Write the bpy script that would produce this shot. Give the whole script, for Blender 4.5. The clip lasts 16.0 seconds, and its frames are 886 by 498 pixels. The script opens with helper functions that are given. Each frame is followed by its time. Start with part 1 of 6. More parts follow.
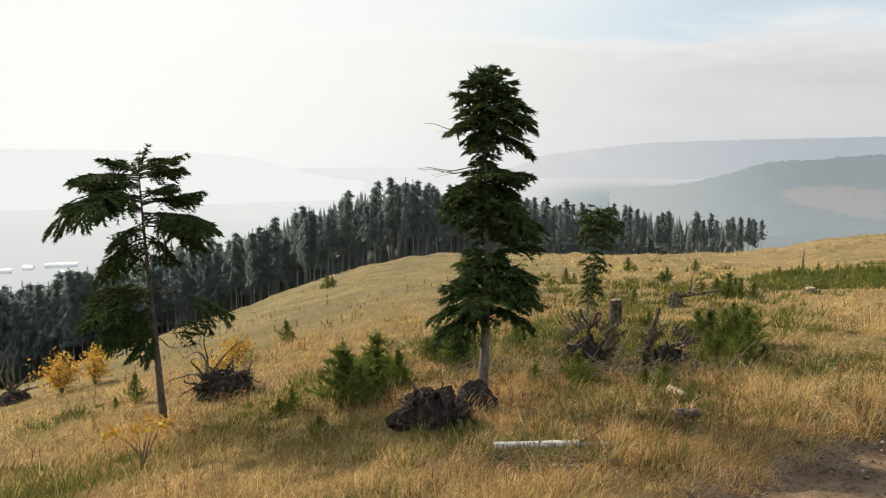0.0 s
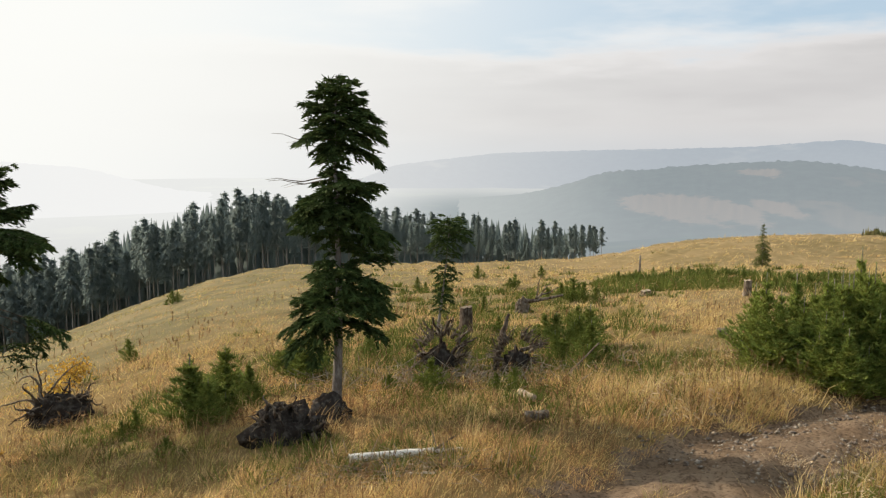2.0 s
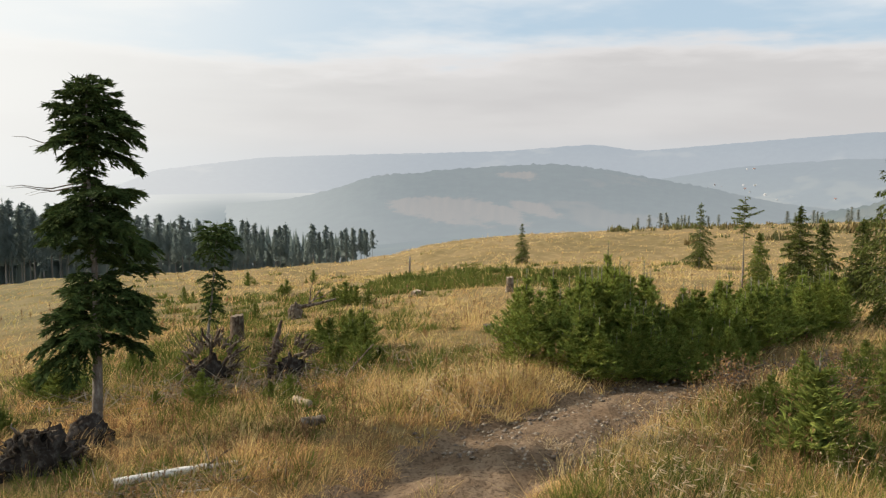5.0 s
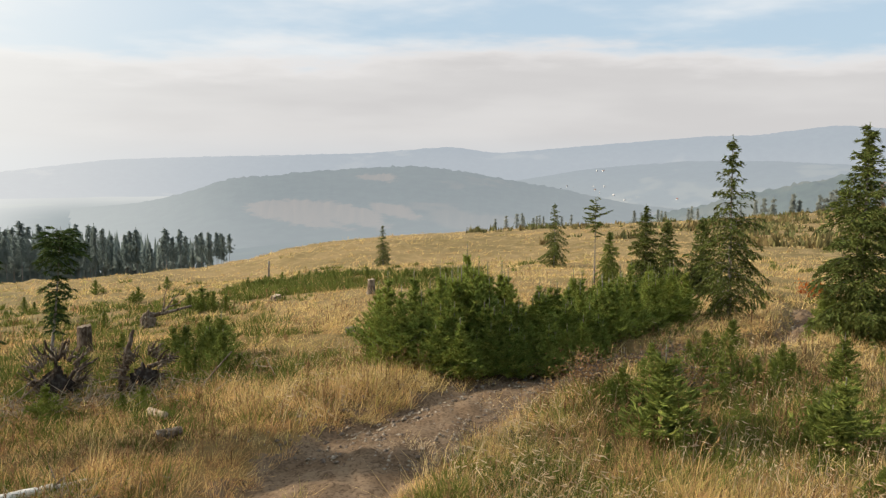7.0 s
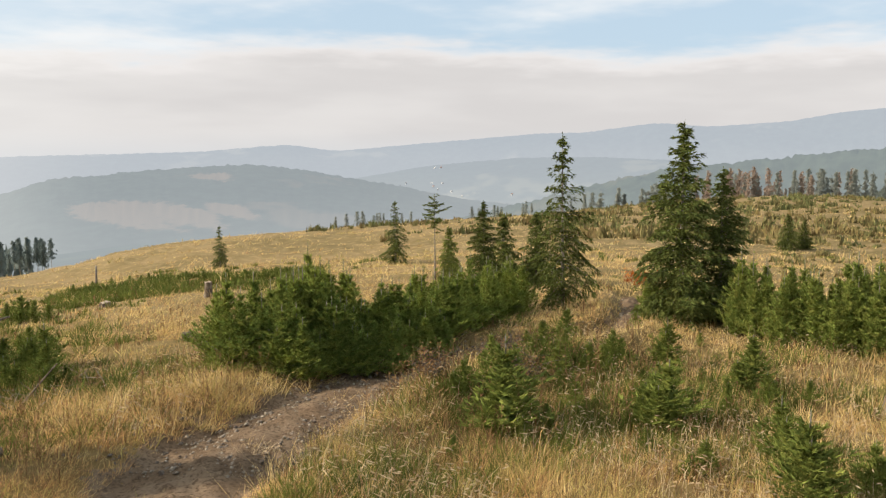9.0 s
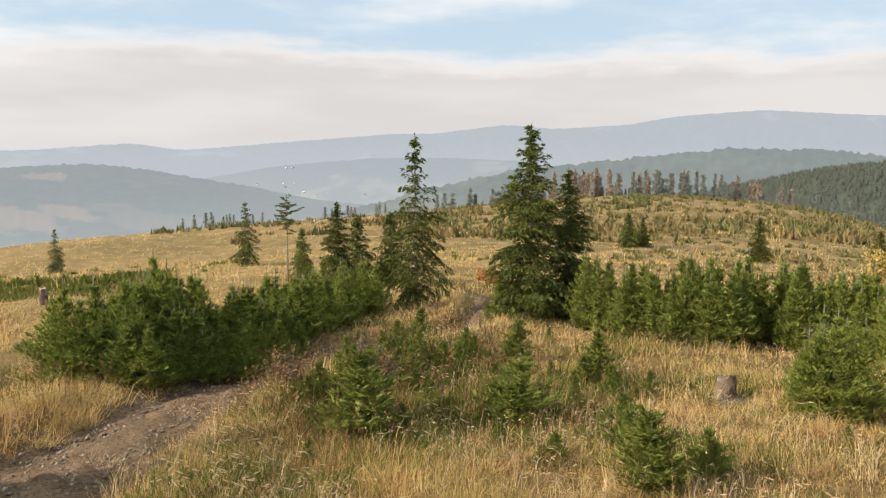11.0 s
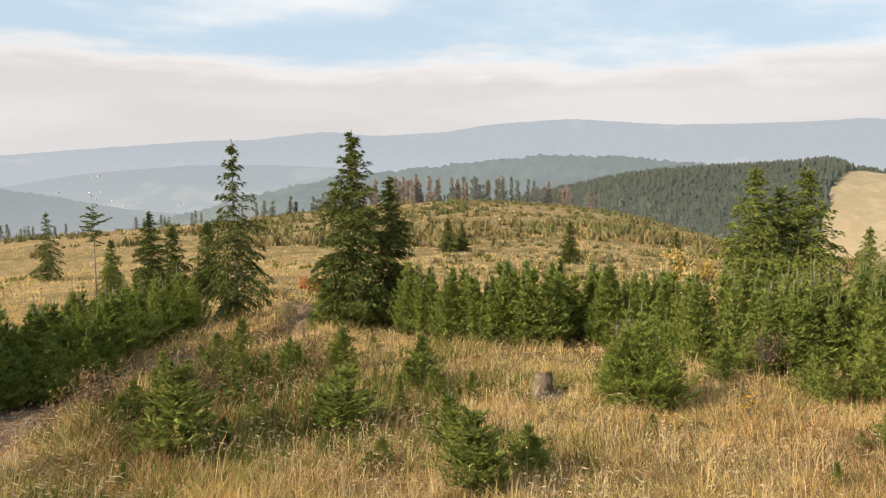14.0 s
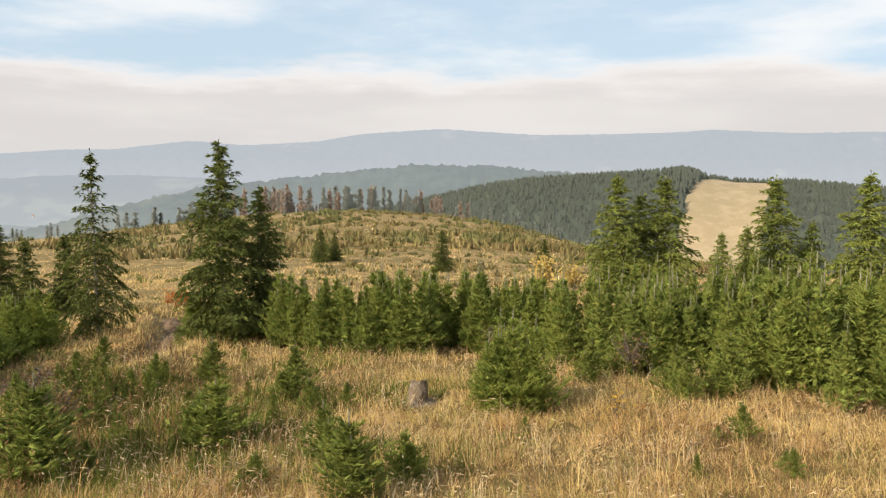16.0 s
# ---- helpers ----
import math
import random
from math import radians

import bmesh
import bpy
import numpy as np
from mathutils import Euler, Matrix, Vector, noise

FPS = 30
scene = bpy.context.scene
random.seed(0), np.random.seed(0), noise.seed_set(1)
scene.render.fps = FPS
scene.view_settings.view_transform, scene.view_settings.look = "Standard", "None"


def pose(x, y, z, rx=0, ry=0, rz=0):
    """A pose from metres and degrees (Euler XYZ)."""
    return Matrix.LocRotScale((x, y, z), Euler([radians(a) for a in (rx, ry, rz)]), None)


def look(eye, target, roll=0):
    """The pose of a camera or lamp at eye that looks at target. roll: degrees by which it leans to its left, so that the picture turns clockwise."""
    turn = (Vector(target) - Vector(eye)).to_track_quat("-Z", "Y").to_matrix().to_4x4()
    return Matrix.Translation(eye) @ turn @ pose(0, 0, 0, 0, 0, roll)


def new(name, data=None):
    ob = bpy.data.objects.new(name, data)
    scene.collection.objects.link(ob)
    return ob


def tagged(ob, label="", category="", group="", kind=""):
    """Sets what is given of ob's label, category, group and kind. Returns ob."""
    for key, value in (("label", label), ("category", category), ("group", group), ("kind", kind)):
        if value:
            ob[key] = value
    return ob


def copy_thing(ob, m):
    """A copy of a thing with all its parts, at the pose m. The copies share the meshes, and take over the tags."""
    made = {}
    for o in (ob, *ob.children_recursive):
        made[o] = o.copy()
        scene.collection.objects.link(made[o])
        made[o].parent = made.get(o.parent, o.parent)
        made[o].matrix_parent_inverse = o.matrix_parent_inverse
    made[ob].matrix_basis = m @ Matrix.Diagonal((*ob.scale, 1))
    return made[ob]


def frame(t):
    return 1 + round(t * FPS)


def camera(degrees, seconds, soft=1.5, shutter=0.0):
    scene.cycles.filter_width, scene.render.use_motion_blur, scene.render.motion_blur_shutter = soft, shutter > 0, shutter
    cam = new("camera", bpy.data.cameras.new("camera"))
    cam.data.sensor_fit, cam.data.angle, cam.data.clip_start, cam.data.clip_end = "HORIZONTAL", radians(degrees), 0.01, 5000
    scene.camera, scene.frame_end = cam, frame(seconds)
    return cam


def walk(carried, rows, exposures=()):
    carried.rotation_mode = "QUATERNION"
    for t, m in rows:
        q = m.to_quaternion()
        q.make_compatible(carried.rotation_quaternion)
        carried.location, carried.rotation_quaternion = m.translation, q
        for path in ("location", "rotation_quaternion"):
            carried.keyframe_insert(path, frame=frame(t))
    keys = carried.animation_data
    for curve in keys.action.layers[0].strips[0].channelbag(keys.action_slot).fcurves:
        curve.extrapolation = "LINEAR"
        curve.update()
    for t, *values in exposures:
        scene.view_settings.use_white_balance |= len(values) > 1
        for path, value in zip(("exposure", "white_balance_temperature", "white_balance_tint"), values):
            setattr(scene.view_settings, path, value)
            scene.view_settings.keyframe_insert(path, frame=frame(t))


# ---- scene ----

# ---- camera: it turns on the spot; seconds, turn, tilt, lean in degrees ----
cam = camera(54.32, 16.0, soft=1.25)
TURNS = [
    (0.0, 0.02, -7.46, -0.13),
    (0.5, -2.72, -7.36, -0.14),
    (1.0, -4.96, -7.22, -0.23),
    (1.5, -7.43, -7.05, -0.07),
    (2.0, -9.88, -6.79, 0.01),
    (2.5, -12.81, -6.54, 0.10),
    (3.0, -15.59, -6.41, 0.34),
    (3.5, -18.06, -6.44, 0.35),
    (4.0, -20.40, -6.50, 0.25),
    (6.5, -32.03, -6.39, 0.04),
    (7.0, -34.34, -6.36, 0.12),
    (7.5, -36.72, -6.39, -0.13),
    (8.0, -39.25, -6.41, -0.22),
    (8.5, -42.17, -6.44, -0.30),
    (9.0, -44.92, -6.52, -0.18),
    (9.5, -47.36, -6.50, -0.24),
    (10.0, -49.92, -6.52, -0.09),
    (12.5, -60.85, -6.24, 0.31),
    (13.0, -62.71, -6.14, 0.28),
    (13.5, -64.32, -6.12, 0.18),
    (14.0, -66.47, -6.01, 0.14),
    (14.5, -68.27, -5.88, 0.00),
    (15.0, -70.39, -5.72, -0.22),
    (15.5, -72.68, -5.56, -0.29),
    (16.0, -74.91, -5.36, 0.10),
]
walk(cam, [(t, pose(0, 0, 0, 90 + tilt, 0, turn) @ pose(0, 0, 0, 0, 0, lean)) for t, turn, tilt, lean in TURNS], [(0, 0.32, 6500, 10), (4, 0.32, 6500, 10), (7.5, 0.38, 6520, 10), (10, 0.50, 6650, 11), (16, 0.53, 6680, 11)])

# ---- sun and sky ----
SUN_AZ, SUN_EL = -50.0, 29.0  # degrees from north to the east; above the horizon
AIR = 0.77  # brightness of sky and haze beside the sun
sun_way = Vector((math.sin(radians(SUN_AZ)) * math.cos(radians(SUN_EL)), math.cos(radians(SUN_AZ)) * math.cos(radians(SUN_EL)), math.sin(radians(SUN_EL))))
sun = new("sun", bpy.data.lights.new("sun", "SUN"))
sun.data.energy, sun.data.angle, sun.data.color = 5.0, radians(1.2), (1.0, 0.87, 0.70)
sun.matrix_basis = look(sun_way * 50, (0, 0, 0))


class Nodes:
    """Short hand for a node tree."""

    def __init__(self, tree):
        self.tree = tree
        tree.nodes.clear()

    def add(self, kind, values=None, operation="", use_clamp=False, data_type="", blend_type="", interpolation_type="", sky_type=""):
        node = self.tree.nodes.new(kind)
        if operation:
            node.operation = operation
        if use_clamp:
            node.use_clamp = True
        if data_type:
            node.data_type = data_type
        if blend_type:
            node.blend_type = blend_type
        if interpolation_type:
            node.interpolation_type = interpolation_type
        if sky_type:
            node.sky_type = sky_type
        for key, value in (values or {}).items():
            if isinstance(value, bpy.types.NodeSocket):
                self.tree.links.new(value, node.inputs[key])
            else:
                node.inputs[key].default_value = value
        return node

    def math(self, op, a, b=0.0, clamp=False):
        return self.add("ShaderNodeMath", {0: a, 1: b}, operation=op, use_clamp=clamp).outputs[0]

    def mix(self, f, a, b, blend="MIX"):
        return self.add("ShaderNodeMix", {0: f, 6: a, 7: b}, data_type="RGBA", blend_type=blend).outputs[2]

    def ramp(self, x, low, high):
        return self.add("ShaderNodeMapRange", {0: x, 1: low, 2: high, 3: 0.0, 4: 1.0}, interpolation_type="SMOOTHSTEP").outputs[0]

    def noise(self, vector, scale, detail=4.0, rough=0.55):
        return self.add("ShaderNodeTexNoise", {"Vector": vector, "Scale": scale, "Detail": detail, "Roughness": rough}).outputs[0]


def rgb(r, g, b):
    return (r, g, b, 1.0)


sky_world = bpy.data.worlds.new("sky")
scene.world = sky_world
sky_world.use_nodes = True
n = Nodes(sky_world.node_tree)
way = n.add("ShaderNodeTexCoord").outputs["Generated"]
xyz = n.add("ShaderNodeSeparateXYZ", {0: way})
up = xyz.outputs[2]
nishita = n.add("ShaderNodeTexSky", sky_type="NISHITA")
nishita.sun_disc, nishita.sun_elevation, nishita.sun_rotation = False, radians(SUN_EL), radians(SUN_AZ)
nishita.air_density, nishita.dust_density, nishita.altitude = 1.0, 2.5, 900
clear_sky = n.mix(1.0, nishita.outputs[0], rgb(0.105, 0.105, 0.105), "MULTIPLY")
# flat cloud deck seen from below: project the way upon it
lift = n.math("ADD", n.math("MAXIMUM", up, 0.0), 0.10)
deck = n.add("ShaderNodeCombineXYZ", {0: n.math("DIVIDE", xyz.outputs[0], lift), 1: n.math("DIVIDE", xyz.outputs[1], lift), 2: 0.0}).outputs[0]
wisps = n.ramp(n.noise(deck, 0.75, 5.0, 0.55), 0.45, 0.70)
thin = n.mix(n.math("MULTIPLY", wisps, 0.75), n.mix(0.75, clear_sky, rgb(0.58, 0.74, 0.88)), rgb(0.90, 0.91, 0.91))
# the low bank of cloud
stretched = n.add("ShaderNodeMapping", {0: way, 3: (2.0, 2.0, 11.0)}).outputs[0]
lumps = n.noise(stretched, 1.5, 5.0, 0.6)
edge = n.math("ADD", up, n.math("MULTIPLY", n.math("SUBTRACT", lumps, 0.5), -0.13))
bank = n.ramp(edge, 0.128, 0.098)
streaks = n.noise(stretched, 1.8, 4.0, 0.5)
bank_colour = n.mix(n.ramp(streaks, 0.35, 0.7), rgb(0.65, 0.637, 0.632), rgb(0.73, 0.716, 0.706))
bank_colour = n.mix(n.ramp(edge, 0.080, 0.115), bank_colour, rgb(0.84, 0.82, 0.81))
bank_colour = n.mix(n.ramp(up, 0.03, -0.02), bank_colour, rgb(0.66, 0.68, 0.70))
colour = n.mix(bank, thin, bank_colour)
# bright haze round the sun
toward = n.add("ShaderNodeVectorMath", {0: way, 1: tuple(sun_way)}, operation="DOT_PRODUCT").outputs["Value"]
glow = n.ramp(toward, 0.20, 0.80)
colour = n.mix(glow, colour, rgb(1.02, 1.02, 0.98))
shade = n.add("ShaderNodeBackground", {0: colour, 1: AIR})
n.tree.links.new(shade.outputs[0], n.add("ShaderNodeOutputWorld").inputs[0])

# ---- materials ----
def surface(name, colours, big=0.3, small=6.0, rough=0.9, bump=0.0, bump_scale=20.0, vary=0.0, by="", translucent=0.0, stretch=(1, 1, 1), gloss=0.2, beyond=None, soft=0.0):
    """Two scales of noise through three colours, with fine relief. by: "island" or "object" sets single pieces apart."""
    m = bpy.data.materials.new(name)
    m.use_nodes = True
    n = Nodes(m.node_tree)
    place = n.add("ShaderNodeNewGeometry").outputs["Position"] if by != "local" else n.add("ShaderNodeTexCoord").outputs["Object"]
    fine = n.add("ShaderNodeMapping", {0: place, 3: stretch}).outputs[0]
    low, middle, high = [rgb(*c) for c in colours]
    colour = n.mix(n.ramp(n.noise(place, big, 3.0), 0.38, 0.62), low, middle)
    colour = n.mix(n.ramp(n.noise(fine, small, 5.0, 0.65), 0.42, 0.72), colour, high)
    if beyond:
        # another sward from a certain distance down the slope
        away = n.math("ADD", n.add("ShaderNodeVectorMath", {0: place}, operation="LENGTH").outputs["Value"], n.math("MULTIPLY", n.noise(place, 0.12, 5.0, 0.7), 26.0))
        other = n.mix(n.ramp(n.noise(place, 0.06, 3.0), 0.38, 0.62), rgb(*beyond[0]), rgb(*beyond[1]))
        # the western slope is grazed down to a greyer turf
        west = n.ramp(n.math("ADD", n.add("ShaderNodeSeparateXYZ", {0: place}).outputs[0], n.math("MULTIPLY", n.noise(place, 0.15, 4.0), 16.0)), 24.0, 8.0)
        other = n.mix(west, other, n.mix(n.ramp(n.noise(place, 0.22, 4.0, 0.6), 0.4, 0.6), rgb(*beyond[3]), rgb(*beyond[4])))
        lighter = n.math("MULTIPLY", n.ramp(n.noise(place, 0.9, 6.0, 0.7), 0.42, 0.70), n.math("SUBTRACT", 1.0, n.math("MULTIPLY", west, 0.6)))
        colour = n.mix(n.ramp(away, 36.0, 54.0), colour, n.mix(lighter, other, rgb(*beyond[2])))
    if vary:
        if by == "island":
            chance = n.add("ShaderNodeNewGeometry").outputs["Random Per Island"]
        else:
            chance = n.add("ShaderNodeObjectInfo").outputs["Random"]
        colour = n.add("ShaderNodeHueSaturation", {"Hue": n.math("ADD", 0.5 - 0.02 * vary, n.math("MULTIPLY", chance, 0.04 * vary)), "Saturation": 1.0,
                       "Value": n.math("ADD", 1 - 0.5 * vary, n.math("MULTIPLY", chance, vary)), "Color": colour}).outputs[0]
    values = {"Base Color": colour, "Roughness": rough, "Specular IOR Level": gloss}
    if bump:
        values["Normal"] = n.add("ShaderNodeBump", {"Strength": bump, "Distance": 0.03, "Height": n.noise(fine, bump_scale, 6.0, 0.7)}).outputs[0]
    if soft:
        # bends far crowns' normals one way: facet contrast flattened to imitate haze
        normal = n.add("ShaderNodeNewGeometry").outputs["Normal"]
        values["Normal"] = n.add("ShaderNodeVectorMath", {0: n.add("ShaderNodeVectorMath", {0: normal, 1: (-0.35 * soft, -0.35 * soft, soft)}, operation="ADD").outputs[0]}, operation="NORMALIZE").outputs[0]
    out = n.add("ShaderNodeBsdfPrincipled", values).outputs[0]
    if translucent:
        out = n.add("ShaderNodeMixShader", {0: translucent, 1: out, 2: n.add("ShaderNodeBsdfTranslucent", {0: colour}).outputs[0]}).outputs[0]
    n.tree.links.new(out, n.add("ShaderNodeOutputMaterial").inputs[0])
    return m


M_PALE_YELLOW = surface("pale_birch_leaves", [(0.50, 0.37, 0.11), (0.44, 0.34, 0.13), (0.58, 0.43, 0.15)], 1.5, 9, 0.7, vary=0.5, by="island", translucent=0.4, gloss=0.05)
M_GROUND = surface("dry_turf", [(0.165, 0.112, 0.047), (0.108, 0.082, 0.033), (0.24, 0.172, 0.078)], 0.10, 1.3, 0.95, 0.9, 9, gloss=0.03,
                   beyond=[(0.225, 0.163, 0.078), (0.150, 0.116, 0.053), (0.285, 0.212, 0.110), (0.185, 0.150, 0.078), (0.120, 0.108, 0.056)])
M_TRACK = surface("track_soil", [(0.158, 0.110, 0.070), (0.225, 0.163, 0.108), (0.066, 0.043, 0.027)], 1.3, 14, 0.95, 1.0, 26, gloss=0.03)
M_STONE = surface("track_stone", [(0.195, 0.158, 0.120), (0.13, 0.102, 0.078), (0.37, 0.32, 0.26)], 3, 20, 0.9, 0.3, 30, 0.8, "island", gloss=0.05)
M_STRAW = surface("straw_grass", [(0.61, 0.435, 0.188), (0.49, 0.335, 0.138), (0.75, 0.585, 0.30)], 0.35, 1.6, 0.75, vary=0.75, by="island", translucent=0.42, gloss=0.08)
M_GREEN_GRASS = surface("olive_grass", [(0.37, 0.295, 0.100), (0.25, 0.225, 0.072), (0.52, 0.40, 0.155)], 0.25, 1.5, 0.75, vary=0.85, by="island", translucent=0.42, gloss=0.08)
M_SEED = surface("seed_heads", [(0.60, 0.47, 0.30), (0.50, 0.38, 0.23), (0.70, 0.58, 0.40)], 0.5, 3, 0.8, vary=0.4, by="island", translucent=0.3, gloss=0.05)
M_RUST = surface("rust_weeds", [(0.60, 0.37, 0.160), (0.64, 0.43, 0.200), (0.44, 0.26, 0.115)], 0.3, 2, 0.85, vary=0.9, by="island", translucent=0.42, gloss=0.08)
M_NEEDLE = surface("spruce_needles", [(0.108, 0.128, 0.034), (0.074, 0.094, 0.026), (0.165, 0.178, 0.050)], 1.2, 7, 0.8, vary=0.9, by="island", translucent=0.2, gloss=0.04)
M_SAPLING = surface("sapling_needles", [(0.165, 0.198, 0.044), (0.118, 0.148, 0.034), (0.255, 0.275, 0.066)], 0.8, 6, 0.8, vary=0.6, by="island", translucent=0.24, gloss=0.04)
M_BUSHY = surface("bushy_spruce_needles", [(0.215, 0.258, 0.056), (0.145, 0.190, 0.044), (0.340, 0.360, 0.088)], 0.6, 6, 0.8, vary=0.9, by="island", translucent=0.36, gloss=0.04)
M_YOUNG = surface("young_spruce_needles", [(0.185, 0.228, 0.050), (0.130, 0.172, 0.041), (0.295, 0.305, 0.078)], 0.35, 6, 0.8, vary=0.65, by="island", translucent=0.24, gloss=0.04)
M_FIR = surface("fir_needles", [(0.052, 0.078, 0.024), (0.036, 0.056, 0.018), (0.095, 0.125, 0.038)], 1.0, 7, 0.8, vary=0.6, by="island", translucent=0.15, gloss=0.05)
# Needle green paled to blue-grey in the base colour, in place of haze.
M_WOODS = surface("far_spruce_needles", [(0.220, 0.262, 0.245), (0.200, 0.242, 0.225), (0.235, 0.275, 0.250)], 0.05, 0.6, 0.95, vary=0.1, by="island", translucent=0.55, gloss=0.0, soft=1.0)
# The same haze paling, stronger, for trees behind the brow and dome.
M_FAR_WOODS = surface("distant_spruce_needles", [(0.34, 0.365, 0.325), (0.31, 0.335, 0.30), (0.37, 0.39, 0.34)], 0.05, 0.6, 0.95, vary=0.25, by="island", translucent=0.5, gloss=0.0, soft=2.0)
# Hill trees' green greyed in the colour, as if behind haze.
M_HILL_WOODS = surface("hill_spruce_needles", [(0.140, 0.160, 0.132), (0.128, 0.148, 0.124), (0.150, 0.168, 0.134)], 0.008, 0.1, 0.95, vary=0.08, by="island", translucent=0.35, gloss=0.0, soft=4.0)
# Real dying brown, also paled in the colour for haze.
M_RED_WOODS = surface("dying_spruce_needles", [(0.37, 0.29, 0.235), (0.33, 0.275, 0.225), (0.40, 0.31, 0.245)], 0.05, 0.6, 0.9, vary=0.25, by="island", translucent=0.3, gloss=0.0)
M_FIR_BARK = surface("brown_fir_bark", [(0.13, 0.105, 0.085), (0.09, 0.072, 0.06), (0.20, 0.17, 0.14)], 2, 14, 0.9, 0.7, 30, stretch=(1, 1, 0.35), gloss=0.05)
M_ROOT = surface("root_wood", [(0.085, 0.062, 0.046), (0.050, 0.037, 0.029), (0.20, 0.165, 0.13)], 3, 12, 0.9, 0.8, 35, stretch=(1, 1, 0.4), gloss=0.03)
M_BARK = surface("spruce_bark", [(0.23, 0.20, 0.17), (0.15, 0.128, 0.108), (0.32, 0.295, 0.265)], 2, 14, 0.9, 0.7, 30, stretch=(1, 1, 0.35), gloss=0.05)
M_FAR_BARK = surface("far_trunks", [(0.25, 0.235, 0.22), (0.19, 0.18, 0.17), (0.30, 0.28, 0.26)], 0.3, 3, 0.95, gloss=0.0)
M_DEADWOOD = surface("weathered_wood", [(0.165, 0.128, 0.092), (0.080, 0.058, 0.040), (0.32, 0.275, 0.22)], 3, 12, 0.9, 0.8, 35, stretch=(1, 1, 0.4), gloss=0.03)
M_EARTH = surface("root_earth", [(0.027, 0.021, 0.017), (0.048, 0.038, 0.031), (0.12, 0.105, 0.09)], 2.5, 9, 0.95, 1.0, 18, gloss=0.08)
M_BIRCH = surface("birch_bark", [(0.74, 0.71, 0.66), (0.66, 0.63, 0.57), (0.30, 0.26, 0.22)], 3, 11, 0.8, 0.3, 30, stretch=(0.5, 2, 2))
M_CUT = surface("cut_wood", [(0.42, 0.34, 0.24), (0.33, 0.27, 0.20), (0.24, 0.19, 0.14)], 6, 25, 0.9, 0.4, 40)
M_YELLOW = surface("yellow_leaves", [(0.55, 0.33, 0.05), (0.58, 0.39, 0.08), (0.44, 0.22, 0.035)], 1.5, 9, 0.7, vary=0.5, by="island", translucent=0.4, gloss=0.08)
M_RED_LEAF = surface("red_leaves", [(0.45, 0.12, 0.03), (0.50, 0.19, 0.04), (0.32, 0.08, 0.02)], 1.5, 9, 0.7, vary=0.5, by="island", translucent=0.4, gloss=0.08)
M_DEAD_WEED = surface("dead_weeds", [(0.24, 0.142, 0.065), (0.17, 0.100, 0.048), (0.32, 0.205, 0.100)], 0.5, 3, 0.9, vary=0.6, by="island", translucent=0.2, gloss=0.03)
M_BRUSH = surface("cut_brush", [(0.34, 0.28, 0.21), (0.24, 0.19, 0.14), (0.46, 0.41, 0.33)], 2, 9, 0.9, vary=0.6, by="island", gloss=0.03)
M_SCRUB = surface("green_scrub", [(0.125, 0.145, 0.032), (0.085, 0.115, 0.026), (0.20, 0.19, 0.05)], 0.5, 3, 0.85, vary=0.6, by="island", translucent=0.25, gloss=0.05)
M_SHRUB = surface("heath_shrubs", [(0.150, 0.155, 0.062), (0.230, 0.170, 0.075), (0.115, 0.130, 0.052)], 0.06, 0.5, 0.85, vary=0.6, by="island", translucent=0.2, gloss=0.08)
M_WALL = surface("lime_wall", [(0.82, 0.81, 0.79), (0.86, 0.85, 0.83), (0.78, 0.77, 0.75)], 0.3, 2, 0.9)
# White village plaster, greyed in its colour to stand in for haze.
M_FAR_WALL = surface("far_plaster", [(0.52, 0.515, 0.505), (0.56, 0.55, 0.54), (0.48, 0.475, 0.465)], 0.3, 2, 0.9)
M_ROOF = surface("tile_roof", [(0.30, 0.13, 0.09), (0.24, 0.11, 0.08), (0.20, 0.17, 0.16)], 0.1, 1, 0.9)


